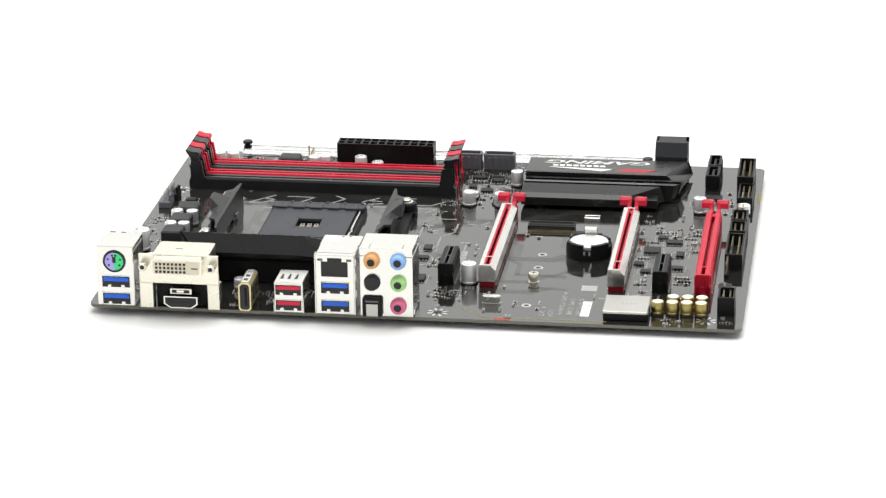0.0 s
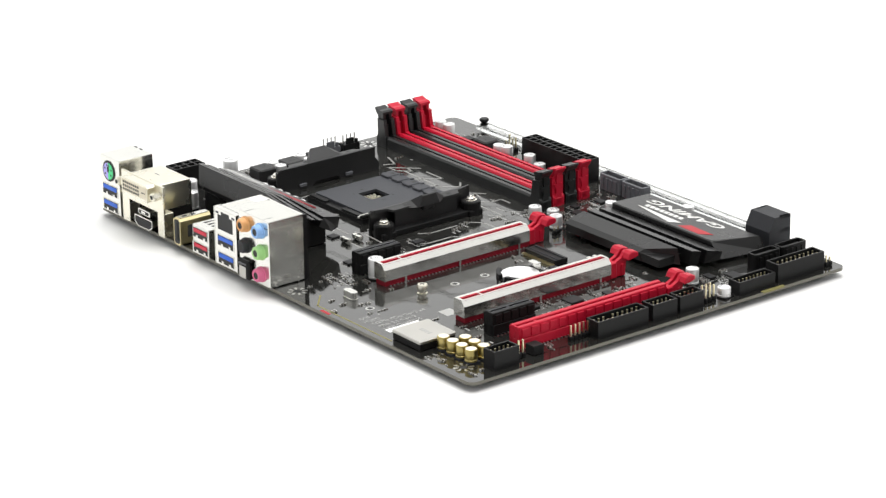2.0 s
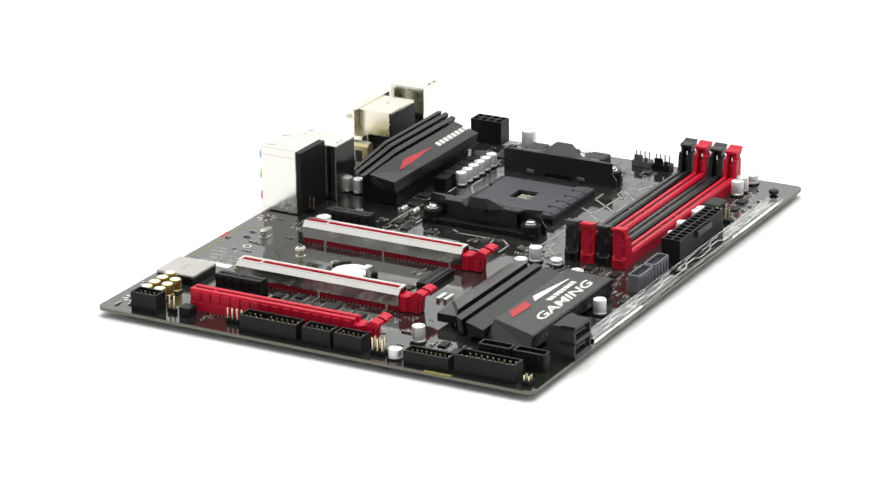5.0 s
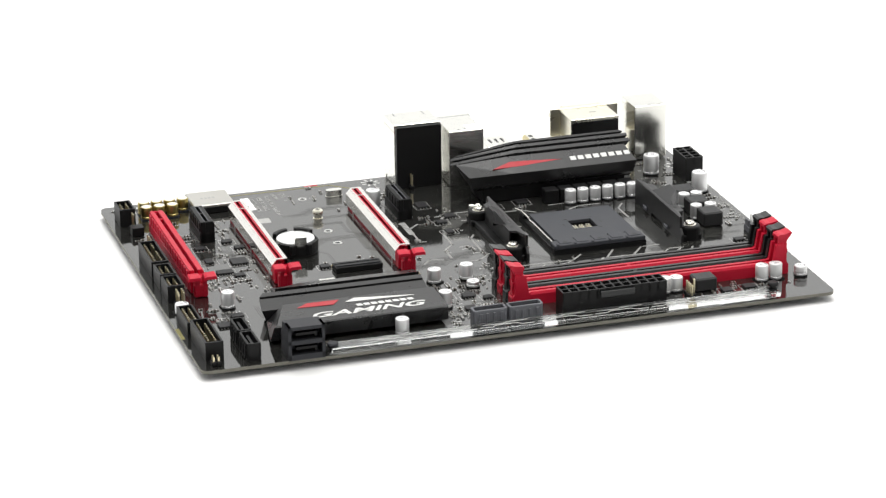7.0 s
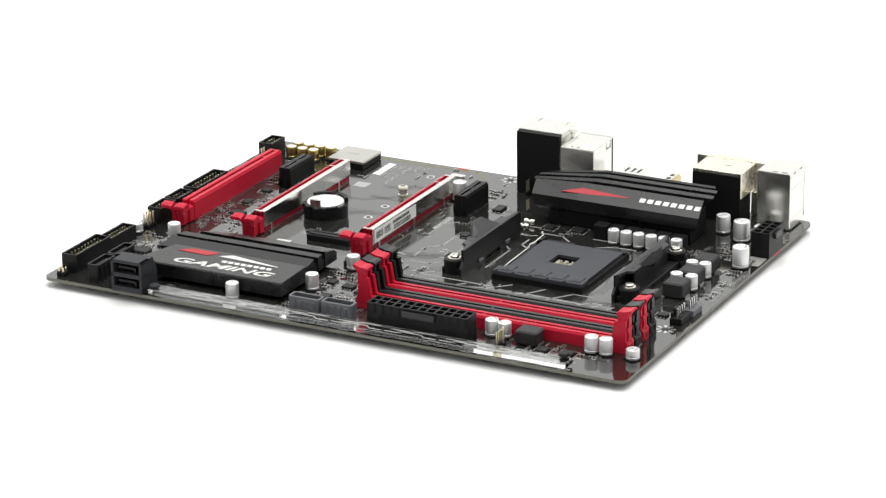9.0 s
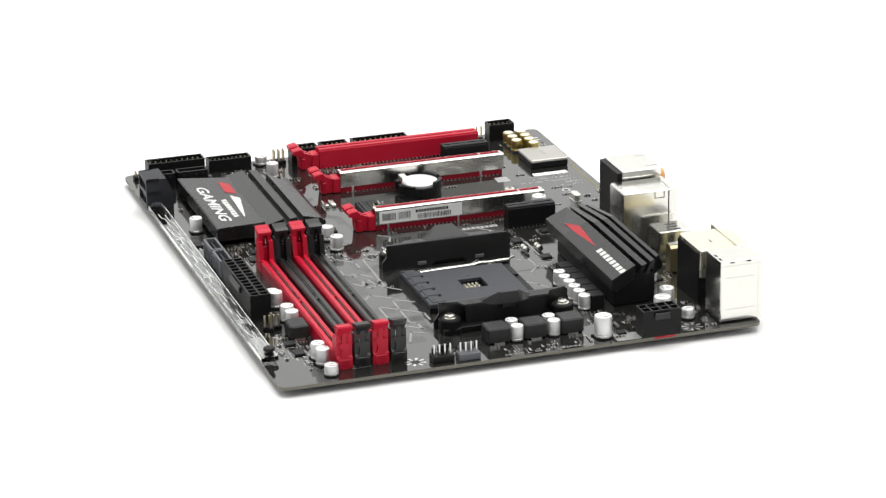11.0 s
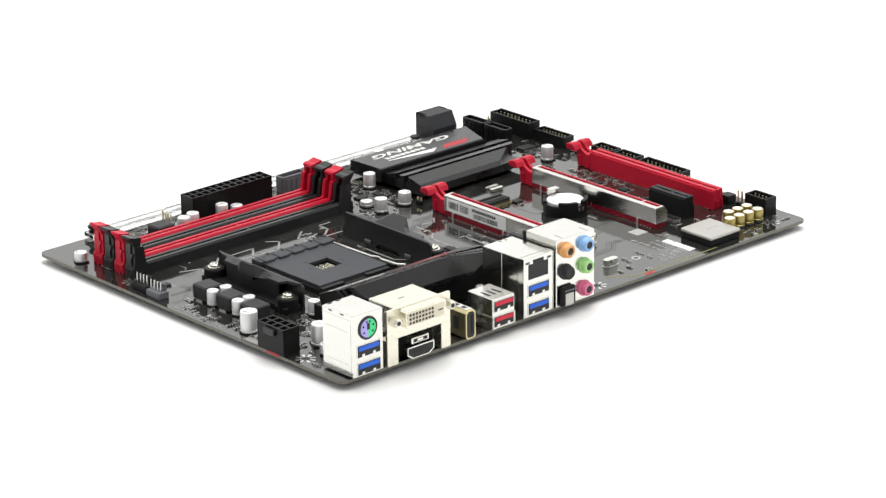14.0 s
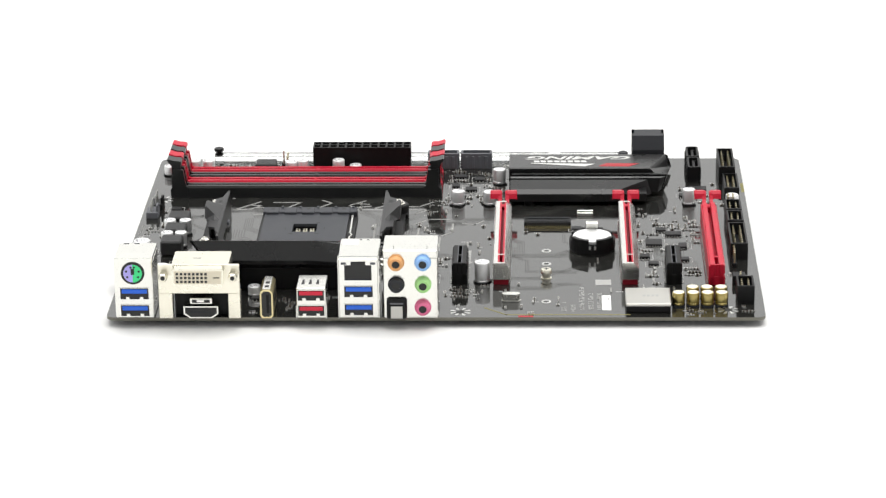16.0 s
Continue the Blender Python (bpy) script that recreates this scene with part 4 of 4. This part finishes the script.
def audio_shield():
    ob = part("audio_shield", Shape().box(242.4, 5.2, 0.2, 263.0, 25.6, 3.2, bev=0.2), BLACK, board, "square metal-capped audio chip cover", HERE)
    part("cap", Shape().box(242.1, 4.9, 3.2, 263.3, 25.9, 4.9, bev=0.4), LID, ob, "flat steel lid")
    bars = Shape()
    for k in range(4):
        bars.box(250.2 + k * 2.0, 14.2, 4.9, 251.6 + k * 2.0, 16.4, 4.95)
    part("printed_block", bars, SILK, ob, kind="stuff")
    keep(240, 3, 265, 28)


def crystal(x, y, rz=0):
    poly = [(-2.3 + 2.0 * math.cos(radians(a)), 1.9 * math.sin(radians(a))) for a in range(90, 271, 30)]
    poly += [(2.3 + 2.0 * math.cos(radians(a)), 1.9 * math.sin(radians(a))) for a in range(-90, 91, 30)]
    ob = part("crystal_can", Shape().prism(poly, "z", 0.2, 3.9), TIN, board, "small bright oval crystal can", where(x, y, 0, rz))
    part("flange", Shape().prism([(a * 1.06, b * 1.15) for a, b in poly], "z", 0.1, 0.7), TIN, ob)
    keep(x - 6, y - 6, x + 6, y + 6)


def chip(x, y, w, d, h=1.2, legs=True, rz=0, name="chip", mat=None):
    ob = part(name, Shape().box(-w / 2, -d / 2, 0.15, w / 2, d / 2, h, bev=0.15), mat or CHIP, board, "", where(x, y, 0, rz))
    if legs:
        s = Shape()
        n = max(3, int(w / 1.3))
        for k in range(n):
            xx = -w / 2 + (k + 0.5) * w / n
            s.box(xx - 0.22, -d / 2 - 0.9, 0, xx + 0.22, -d / 2, 0.3).box(xx - 0.22, d / 2, 0, xx + 0.22, d / 2 + 0.9, 0.3)
        part("legs", s, SOLDER, ob, kind="stuff")
    keep(x - w / 2 - 1, y - d / 2 - 1, x + w / 2 + 1, y + d / 2 + 1)
    if legs:
        CHIP_RECTS.append(TAKEN[-1])
    return ob


def choke(x, y, w=10.4, d=10.8, h=7.6):
    ob = part("choke", Shape().box(-w / 2, -d / 2, 0.2, w / 2, d / 2, h, bev=0.7), MOULD, board, "black moulded power choke", where(x, y))
    part("printed_block", Shape().box(-2.2, -2.4, h, -1.2, 2.4, h + 0.04).box(0.6, -1.8, h, 1.4, 1.8, h + 0.04), CHAR, ob)
    part("terminal", Shape().box(-w / 2 - 0.4, -2.5, 0, -w / 2, 2.5, 0.8), SOLDER, ob)
    keep(x - w / 2, y - d / 2, x + w / 2, y + d / 2)


def light_bar():
    y0, y1 = 223.6, 231.6
    s = Shape()
    s.box(28, y0, 1.2, 247, y1, 3.6, bev=0.3)
    ob = part("light_bar", s, ACRYLIC, board, "clear acrylic light strip along the board edge", HERE)
    for x0 in (38, 66, 94, 122, 150, 178, 206):
        pat = Shape()
        pat.strip([(x0, 230.2), (x0 + 6, 230.2), (x0 + 8, 228.2), (x0 + 18, 228.2), (x0 + 20, 229.8), (x0 + 26, 229.8)], 0.5, 3.6, 0.05)
        pat.strip([(x0 + 2, 225.6), (x0 + 12, 225.6), (x0 + 14, 227.0), (x0 + 24, 227.0)], 0.4, 3.6, 0.05)
        part("etched_and_glint_line", pat, WHITE, ob)
    # white strips painted along both lower edges for the acrylic's bright edge glints
    pat = Shape()
    pat.strip([(30, 224.6), (245, 224.6)], 0.35, 1.15, 0.05)
    pat.strip([(30, 231.1), (245, 231.1)], 0.35, 1.15, 0.05)
    part("etched_and_glint_line", pat, WHITE, ob)
    for x0, x1 in ((33, 57), (75.5, 81.5), (139.5, 144.5), (196, 200)):
        part("white_underlay", Shape().box(x0, 224.6, 0.02, x1, 229.6, 0.3), SILK, ob)
    for x in (30.5, 245.5):
        k = part("rivet", Shape().lathe(x, 227.3, 3.6, [(2.2, 0), (2.2, 1.0), (1.4, 1.3), (1.4, 2.4), (2.6, 2.4), (2.6, 3.6), (2.2, 3.9)] if x < 100 else [(2.6, 0), (2.6, 1.0), (2.2, 1.3)], 18), BLACK if x < 100 else CHAR, ob)
    keep(27, 222, 249, 232)


def printed_lines():
    for pts in ([(139, 144), (145, 149), (103, 150), (97, 144)], [(112, 163), (107, 159), (114, 158)], [(107, 159), (104, 156), (107, 153), (115, 155)], [(107, 153), (103, 150)],
                [(80, 143), (86, 152), (57, 153)], [(65, 161), (79, 161), (65, 143), (56, 143)], [(58, 162), (46, 150), (53, 150), (59, 156), (53, 157)], [(88, 152), (95, 160), (90, 164)],
                [(32.8, 160), (43.5, 156.2), (41, 151)], [(118, 152), (124, 157), (124, 164), (131, 164)], [(133, 154), (140, 154), (147, 161)],
                [(137, 78), (120, 79), (116, 77)], [(89, 86), (81, 80), (74, 76), (62.7, 76)], [(115.5, 72.7), (104, 72.7), (98, 78)], [(138, 100), (141, 105), (141, 122)],
                [(146, 88), (152, 94), (152, 110), (158, 116), (158, 128)], [(139, 128), (146, 135), (156, 135)], [(160, 76), (166, 82), (166, 100)], [(173, 132), (169, 127), (163, 129)],
                [(52, 80), (56, 86), (56, 100)], [(124, 96), (119, 101), (119, 128)], [(112, 96), (117, 92), (117, 84)], [(60, 64), (66, 70), (88, 70)], [(120, 66), (140, 66), (146, 72)]):
        part("printed_line", Shape().strip(pts, 1.0, 0.0, 0.05), TRACE, board, "", HERE)
    rng = random.Random(29)
    routes = Shape()
    for bundle in range(70):      # bundles of copper tracks under the solder mask
        bx, by, turn = rng.uniform(20, 270), rng.uniform(24, 200), rng.choice((0, 90, 180, 270))
        a, b, e, gap = rng.uniform(6, 26), rng.uniform(3, 12), rng.uniform(5, 20), rng.choice((0.8, 1.0, 1.3))
        for k in range(rng.randint(2, 7)):
            o = k * gap
            pts = [(0, o), (a - o * 0.41, o), (a + b - o * 0.41, o + b), (a + b + e, o + b)]
            for q in range(turn // 90):
                pts = [(-v, u) for u, v in pts]
            pts = [(bx + u, by + v) for u, v in pts]
            if all(3 < u < 303 and 22 < v < 222 for u, v in pts):
                routes.strip(pts, 0.32, 0.0, 0.02)
    part("copper_track", routes, ROUTE, board, "fine dark tracks under the solder mask", HERE, kind="stuff")
    outl = Shape()
    for x0, y0, x1, y1 in CHIP_RECTS:
        if 3 < x1 - x0 < 11 and 3 < y1 - y0 < 11 and x0 > 4 and y0 > 4 and x1 < 300 and y1 < 222:
            outl.strip([(x0 - 0.4, y0 - 0.4), (x1 + 0.4, y0 - 0.4), (x1 + 0.4, y1 + 0.4), (x0 - 0.4, y1 + 0.4), (x0 - 0.4, y0 - 0.4)], 0.22, 0, 0.03)
    part("printed_outlines", outl, SILK, board, "thin pale outlines printed round parts", HERE, kind="stuff")
    y = Shape().strip([(243.9, 3.2), (186.3, 3.2), (176.2, 12.0)], 0.8, 0, 0.05)
    part("yellow_line", y, YELLOW, board, "", HERE)
    part("red_edge_mark", Shape().box(192, 0.1, 0, 199, 2.0, 0.06), REDPRINT, board, "", HERE)
    part("red_edge_mark", Shape().box(-0.63, 43, -1.0, 1.4, 53.5, 0.06), REDPRINT, board, "", HERE)
    part("yellow_edge_mark", Shape().box(305.4, 176, -0.8, 307.03, 190, 0.05), YELLOW, board, "", HERE)
    for k, words in enumerate(("DVI", "HDMI", "NVMe PCIe Gen3 x4", "USB 3.1 Gen 2", "UEFI DualBIOS")):
        n = len(words)
        text_mesh("printed_word", words, 3.5, SILK, board, where(213.5 + k * 4.2, 7.5 + n * 0.98, 0.03, 90))
    text_mesh("printed_word", "Designed in Taipei", 2.9, TRACE, board, where(1.9, 105.4, 0.03, 90), "", 0.0, 1.8)
    for k in range(8):
        part("printed_bar", Shape().box(165.2, 71.2 + k * 2.35, 0, 168.2, 72.9 + k * 2.35, 0.04), SILK, board, "", HERE)
    # flat pale grey rectangle at the board edge, next to the eight-well socket
    part("grey_patch", Shape().box(0.2, 59.2, 0, 8.6, 71.0, 0.06), TRACE, board, "pale grey patch beside the power socket", HERE)
    part("white_patch", Shape().box(231.2, 9, 0, 235.4, 28, 0.06), PAPER, board, "", HERE)
    part("grey_patch", Shape().box(228.5, 42, 0, 236, 49, 0.06), SILK, board, "", HERE)


def scattered_parts():
    """Tiny resistors and ceramic capacitors, soldered in rows and clusters."""
    rng = random.Random(11)
    bodies, ends, prints = Shape(), Shape(), Shape()
    zones = [(2, 2, 303, 228, 380), (140, 150, 184, 222, 330), (130, 30, 178, 150, 80), (2, 20, 40, 76, 170), (250, 50, 280, 135, 200), (2, 60, 16, 165, 60),
             (266, 3, 300, 14, 24), (180, 8, 200, 36, 26), (64, 4, 108, 30, 130), (272, 150, 303, 226, 130), (20, 205, 70, 222, 60), (250, 3, 300, 60, 40), (156, 18, 176, 42, 30)]
    for x0, y0, x1, y1, n in zones:
        k = 0
        while k < n:
            x, y = rng.uniform(x0, x1), rng.uniform(y0, y1)
            run, along = rng.choice((1, 1, 2, 3, 4)), rng.random() < 0.5
            turn = rng.random() < 0.5
            for i in range(run):
                k += 1
                a, b = (x + i * 1.6, y) if along else (x, y + i * 1.6)
                if any(p[0] - 1.2 < a < p[2] + 1.2 and p[1] - 1.2 < b < p[3] + 1.2 for p in TAKEN) or not (2 < a < 303 and 2 < b < 228):
                    continue
                l, w, h = rng.choice(((0.55, 0.3, 0.4), (0.8, 0.42, 0.5), (1.0, 0.6, 0.7)))
                if turn:
                    bodies.box(a - l * 0.5, b - w, 0, a + l * 0.5, b + w, h)
                    ends.box(a - l, b - w, 0, a - l * 0.5, b + w, h).box(a + l * 0.5, b - w, 0, a + l, b + w, h)
                else:
                    bodies.box(a - w, b - l * 0.5, 0, a + w, b + l * 0.5, h)
                    ends.box(a - w, b - l, 0, a + w, b - l * 0.5, h).box(a - w, b + l * 0.5, 0, a + w, b + l, h)
            if rng.random() < 0.45:
                a, b = x + rng.uniform(-3, 3), y + rng.uniform(-3, 3)
                if not any(p[0] - 2 < a < p[2] + 1 and p[1] - 1 < b < p[3] + 1 for p in TAKEN) and 3 < a < 299 and 2 < b < 227:
                    for i in range(rng.choice((2, 3, 4))):
                        prints.box(a + i * 0.95, b, 0, a + i * 0.95 + 0.6, b + 1.0, 0.04)
    part("surface_part", bodies, CERAMIC, board, "scattered tiny tan and black surface parts", HERE, kind="stuff")
    part("solder_end", ends, SOLDER, board, "tinned ends of the tiny surface parts", HERE, kind="stuff")
    part("printed_marks", prints, SILK, board, "tiny pale printed marks", HERE, kind="stuff")


# ---- assembly ----
bare_board()
for hx, hy in ((164.9, 6.8), (5.5, 32.3), (289.9, 9.1), (8, 165.5)):
    mounting_hole(hx, hy)
for hy in (20.0, 70.6, 88.8):
    standoff_hole(205, hy)
so = part("card_standoff", Shape().lathe(0, 0, 0, [(2.6, 0), (2.6, 0.5), (2.0, 0.7), (2.0, 2.4), (2.7, 2.6), (2.7, 4.2), (2.3, 4.8), (0.8, 5.0)], 18), NICKEL, board, "bright brass standoff with a screw in it", where(205, 51), True)
part("cross_slot", Shape().box(-1.3, -0.28, 4.8, 1.3, 0.28, 5.06).box(-0.28, -1.3, 4.8, 0.28, 1.3, 5.07), INK, so)
keep(201, 47, 209, 55)
for y, c, l in ((197.4, RED, "long bright red memory slot with upright latches"), (188.9, SLATE, "long black memory slot with upright latches"),
                (180.4, RED, "long bright red memory slot with upright latches"), (171.9, SLATE, "long black memory slot with upright latches")):
    memory_slot(y, c, l)
shielded_slot(183.4, 42, "steel-clad red expansion slot with a paper sticker", True)
shielded_slot(245.0, 42, "steel-clad red expansion slot")
red_slot(286.2, 41.5)
short_slot(163.6, 42.5)
short_slot(266.0, 42.5)
power_socket(81.8, 212.2, 133.4, 222.0, 12.6, 12, 2, (98, 222.0, 115, 223.4), "black main power socket with twenty-four wells")
power_socket(-0.6, 40.6, 9.0, 59.0, 12.8, 2, 4, (-2.0, 46, -0.6, 53.5), "black processor power socket with eight wells")
pin_header(294.5, 77, 303, 107.5, 8.2, 2, 10, "long black box header with two rows of pins", missing=((0, 3),))
pin_header(294.8, 110.5, 302.8, 125.5, 8.2, 2, 5, "black box header with two rows of pins")
pin_header(294.8, 127.3, 302.8, 142.0, 8.2, 2, 5, "black box header with two rows of pins")
pin_header(296, 164, 303.6, 187, 6.6, 2, 9, "low black box header")
pin_header(294.4, 189.6, 302.8, 220.0, 9.2, 2, 10, "tall black box header for front ports", missing=((0, 0),))
pin_header(294.6, 16.8, 302.6, 31.0, 9.0, 2, 5, "black front audio header at the corner")
bare_pins(297, 35.0, 1, 2, 2.54, 8.4, "two upright pins")
chip(296.8, 44.6, 6, 6, 4.6, False, name="small_block", mat=BLACK)
bare_pins(296, 66.5, 1, 5, 2.54, 7.5, "row of five upright pins")
bare_pins(297.0, 146, 2, 3, 2.54, 8.0, "cluster of upright pins")
bare_pins(182, 151.5, 1, 2, 2.2, 4.0, "two short pins in a small block")
bare_pins(66, 216.5, 1, 1, 2.54, 9.5, "single upright pin")
bare_pins(68, 212.5, 1, 4, 2.2, 7.5, "row of upright pins")
bare_pins(147, 17, 1, 4, 2.3, 8.0, "row of upright pins")
bare_pins(298.2, 223.6, 2, 2, 2.3, 4.4, "four short pins at the corner")
fan_header(6.0, 153.6, BLACK, "black four-pin fan header")
fan_header(5.0, 141.5, GREY, "grey four-pin fan header")
drive_socket(281.6, 200, 90, BLACK, "upright black drive socket")
drive_socket(281.6, 217.5, 90, BLACK, "upright black drive socket")
drive_socket(150.6, 217.5, 0, GREY, "upright slate grey drive socket")
drive_socket(168.0, 217.5, 0, GREY, "upright slate grey drive socket")
stacked_drive_socket()
processor_socket()
cooler_bracket(38.0, 1, "black plastic cooler bracket with two bright screws")
cooler_bracket(130.2, -1, "black plastic cooler bracket with two bright screws")
board_heatsink()
regulator_heatsink()
keyboard_stack()
monitor_port()
display_port()
red_stack()
network_stack()
audio_stack()
battery()
audio_shield()
crystal(188.4, 21)
chip(224.5, 140.5, 8, 2.2, 1.8, False, name="metal_bar", mat=TIN)
chip(224.5, 144.2, 8, 1.8, 1.8, False, name="metal_bar", mat=TIN)
light_bar()
for k in range(6):
    polymer_can(43.1 + k * 6.72, 71.2, 2.9, 7.5, rz=20 * k)
for k in range(6):
    chip(44.5 + k * 8.2, 65.2, 7.2, 6.6, 7.0, False, name="small_choke", mat=BLACK)
for x, y, r, h in ((24.7, 113.9, 3.0, 7.7), (17.0, 113.9, 3.0, 7.7), (24.3, 96, 3.0, 7.7), (17.6, 95.8, 3.0, 7.7), (7.6, 75.4, 4.1, 10.8), (21.2, 40.8, 4.1, 10.6),
                   (15.9, 30.1, 3.0, 5.2), (76.9, 206.0, 3.2, 8.0), (95.6, 206.2, 3.2, 8.0), (104.6, 205.6, 3.2, 5.4), (70.8, 205.4, 3.2, 7.4), (27, 205.6, 3.2, 8.1), (19.9, 205.4, 3.2, 8.1), (6.8, 205.2, 3.2, 5.2),
                   (159.8, 157.2, 3.3, 7.7), (176, 157.4, 3.3, 7.2), (209.3, 216.0, 3.2, 7.9), (277.5, 157.5, 3.2, 8.3), (299.6, 157.8, 3.3, 5.2),
                   (174.4, 46.2, 3.7, 10.4), (160, 168.8, 3.2, 3.4), (180.5, 190, 3.2, 8.2), (111, 29.3, 3.0, 8.0), (66.5, 28.6, 3.0, 5.0), (34, 33.5, 3.6, 9.4)):
    polymer_can(x, y, r, h, rz=(x * 37) % 360)
for x, y in ((267, 15.6), (273.8, 15.6), (280.5, 15.6), (287.2, 15.6), (273.8, 22.8), (280.5, 22.8), (287.2, 22.8)):
    polymer_can(x, y, 3.0, 6.6, GOLDCAN, GOLDTOP, rz=0, label="gold-sleeved audio capacitor")
for y in (122.8, 105.0, 87.0):
    choke(20.8, y)
choke(57.5, 206.8, 11, 9, 6.8)
cs = chip(205.5, 126.6, 23.5, 8.0, 2.8, False, name="card_socket", mat=BLACK)
part("mouth", Shape().box(-10.6, -4.05, 0.9, 10.6, -3.9, 2.1), INK, cs)
part("lid_rib", Shape().box(-11.0, 1.6, 2.8, 11.0, 2.4, 3.3).box(-11.0, -2.2, 2.8, 11.0, -1.6, 3.1), CHAR, cs)
gp = Shape()
for k in range(24):
    gp.box(194.2 + k * 0.97, 120.6, 0.1, 194.8 + k * 0.97, 122.6, 1.0)
part("card_socket_pins", gp, GOLD, board, "", HERE)
for x, y, w, d, rz in ((258, 99.5, 8, 8, 0), (253, 80, 5, 4, 0), (272, 95, 6, 4, 90), (268, 112, 8, 5, 0), (272, 76, 5, 4, 0), (262, 118, 5, 4, 0), (257, 70, 5, 4, 0),
                       (147.7, 77.8, 5, 4, 0), (148, 92, 6, 4, 90), (166, 180, 6, 5, 0), (170, 196, 5, 5, 0), (158, 185, 4, 4, 0), (160, 200, 6, 4, 0), (176, 178, 5, 4, 90),
                       (36, 212, 6, 5, 0), (48, 213, 5, 5, 0), (26, 70, 7, 6, 0), (9, 66, 4, 4, 0),
                       (141, 70, 6, 5, 0), (283, 180, 9, 6, 0), (276, 170, 6, 4, 0), (68, 24, 5, 4, 0), (98, 24, 6, 5, 0), (100, 62, 6, 6, 0), (115, 64, 5, 5, 0), (150, 50, 5, 8, 0),
                       (220, 120, 5, 4, 0), (16, 150, 5, 4, 0), (14, 190, 4, 5, 0), (190, 220, 6, 4, 0)):
    chip(x, y, w, d, 1.1, True, rz)
for x, y in ((126, 71), (126, 64)):
    ob = part("metal_resistor", Shape().lathe(-3, 0, 1.6, [(1.0, 0), (1.6, 0.3), (1.6, 2.2), (1.1, 2.5), (1.1, 3.5), (1.6, 3.8), (1.6, 5.7), (1.0, 6.0)], 12, "x"), TIN, board, "", where(x, y), True)
    keep(x - 4, y - 3, x + 4, y + 3)
printed_lines()
scattered_parts()


def motions():
    rows = []
    # steady turn with the small unevenness of the turntable, degrees
    waver = {0.0: 0.0, 1.0: 0.1, 1.5: 0.15, 2.0: 0.1, 2.5: -0.1, 3.0: -0.2, 3.5: -0.15, 4.0: -0.05, 7.0: 0.12, 7.5: 0.12, 8.0: 0.12, 10.5: -0.22, 11.0: -0.25, 11.5: -0.25,
             12.0: -0.05, 12.5: 0.06, 13.0: 0.08, 15.5: 0.1, 16.0: 0.25}
    for k in range(33):
        t = k * 0.5
        rows.append((t, pose(0, 0, 0, 0, 0, 351.72 - 22.126 * t + waver.get(t, 0.0))))
    walk(board, rows)


motions()
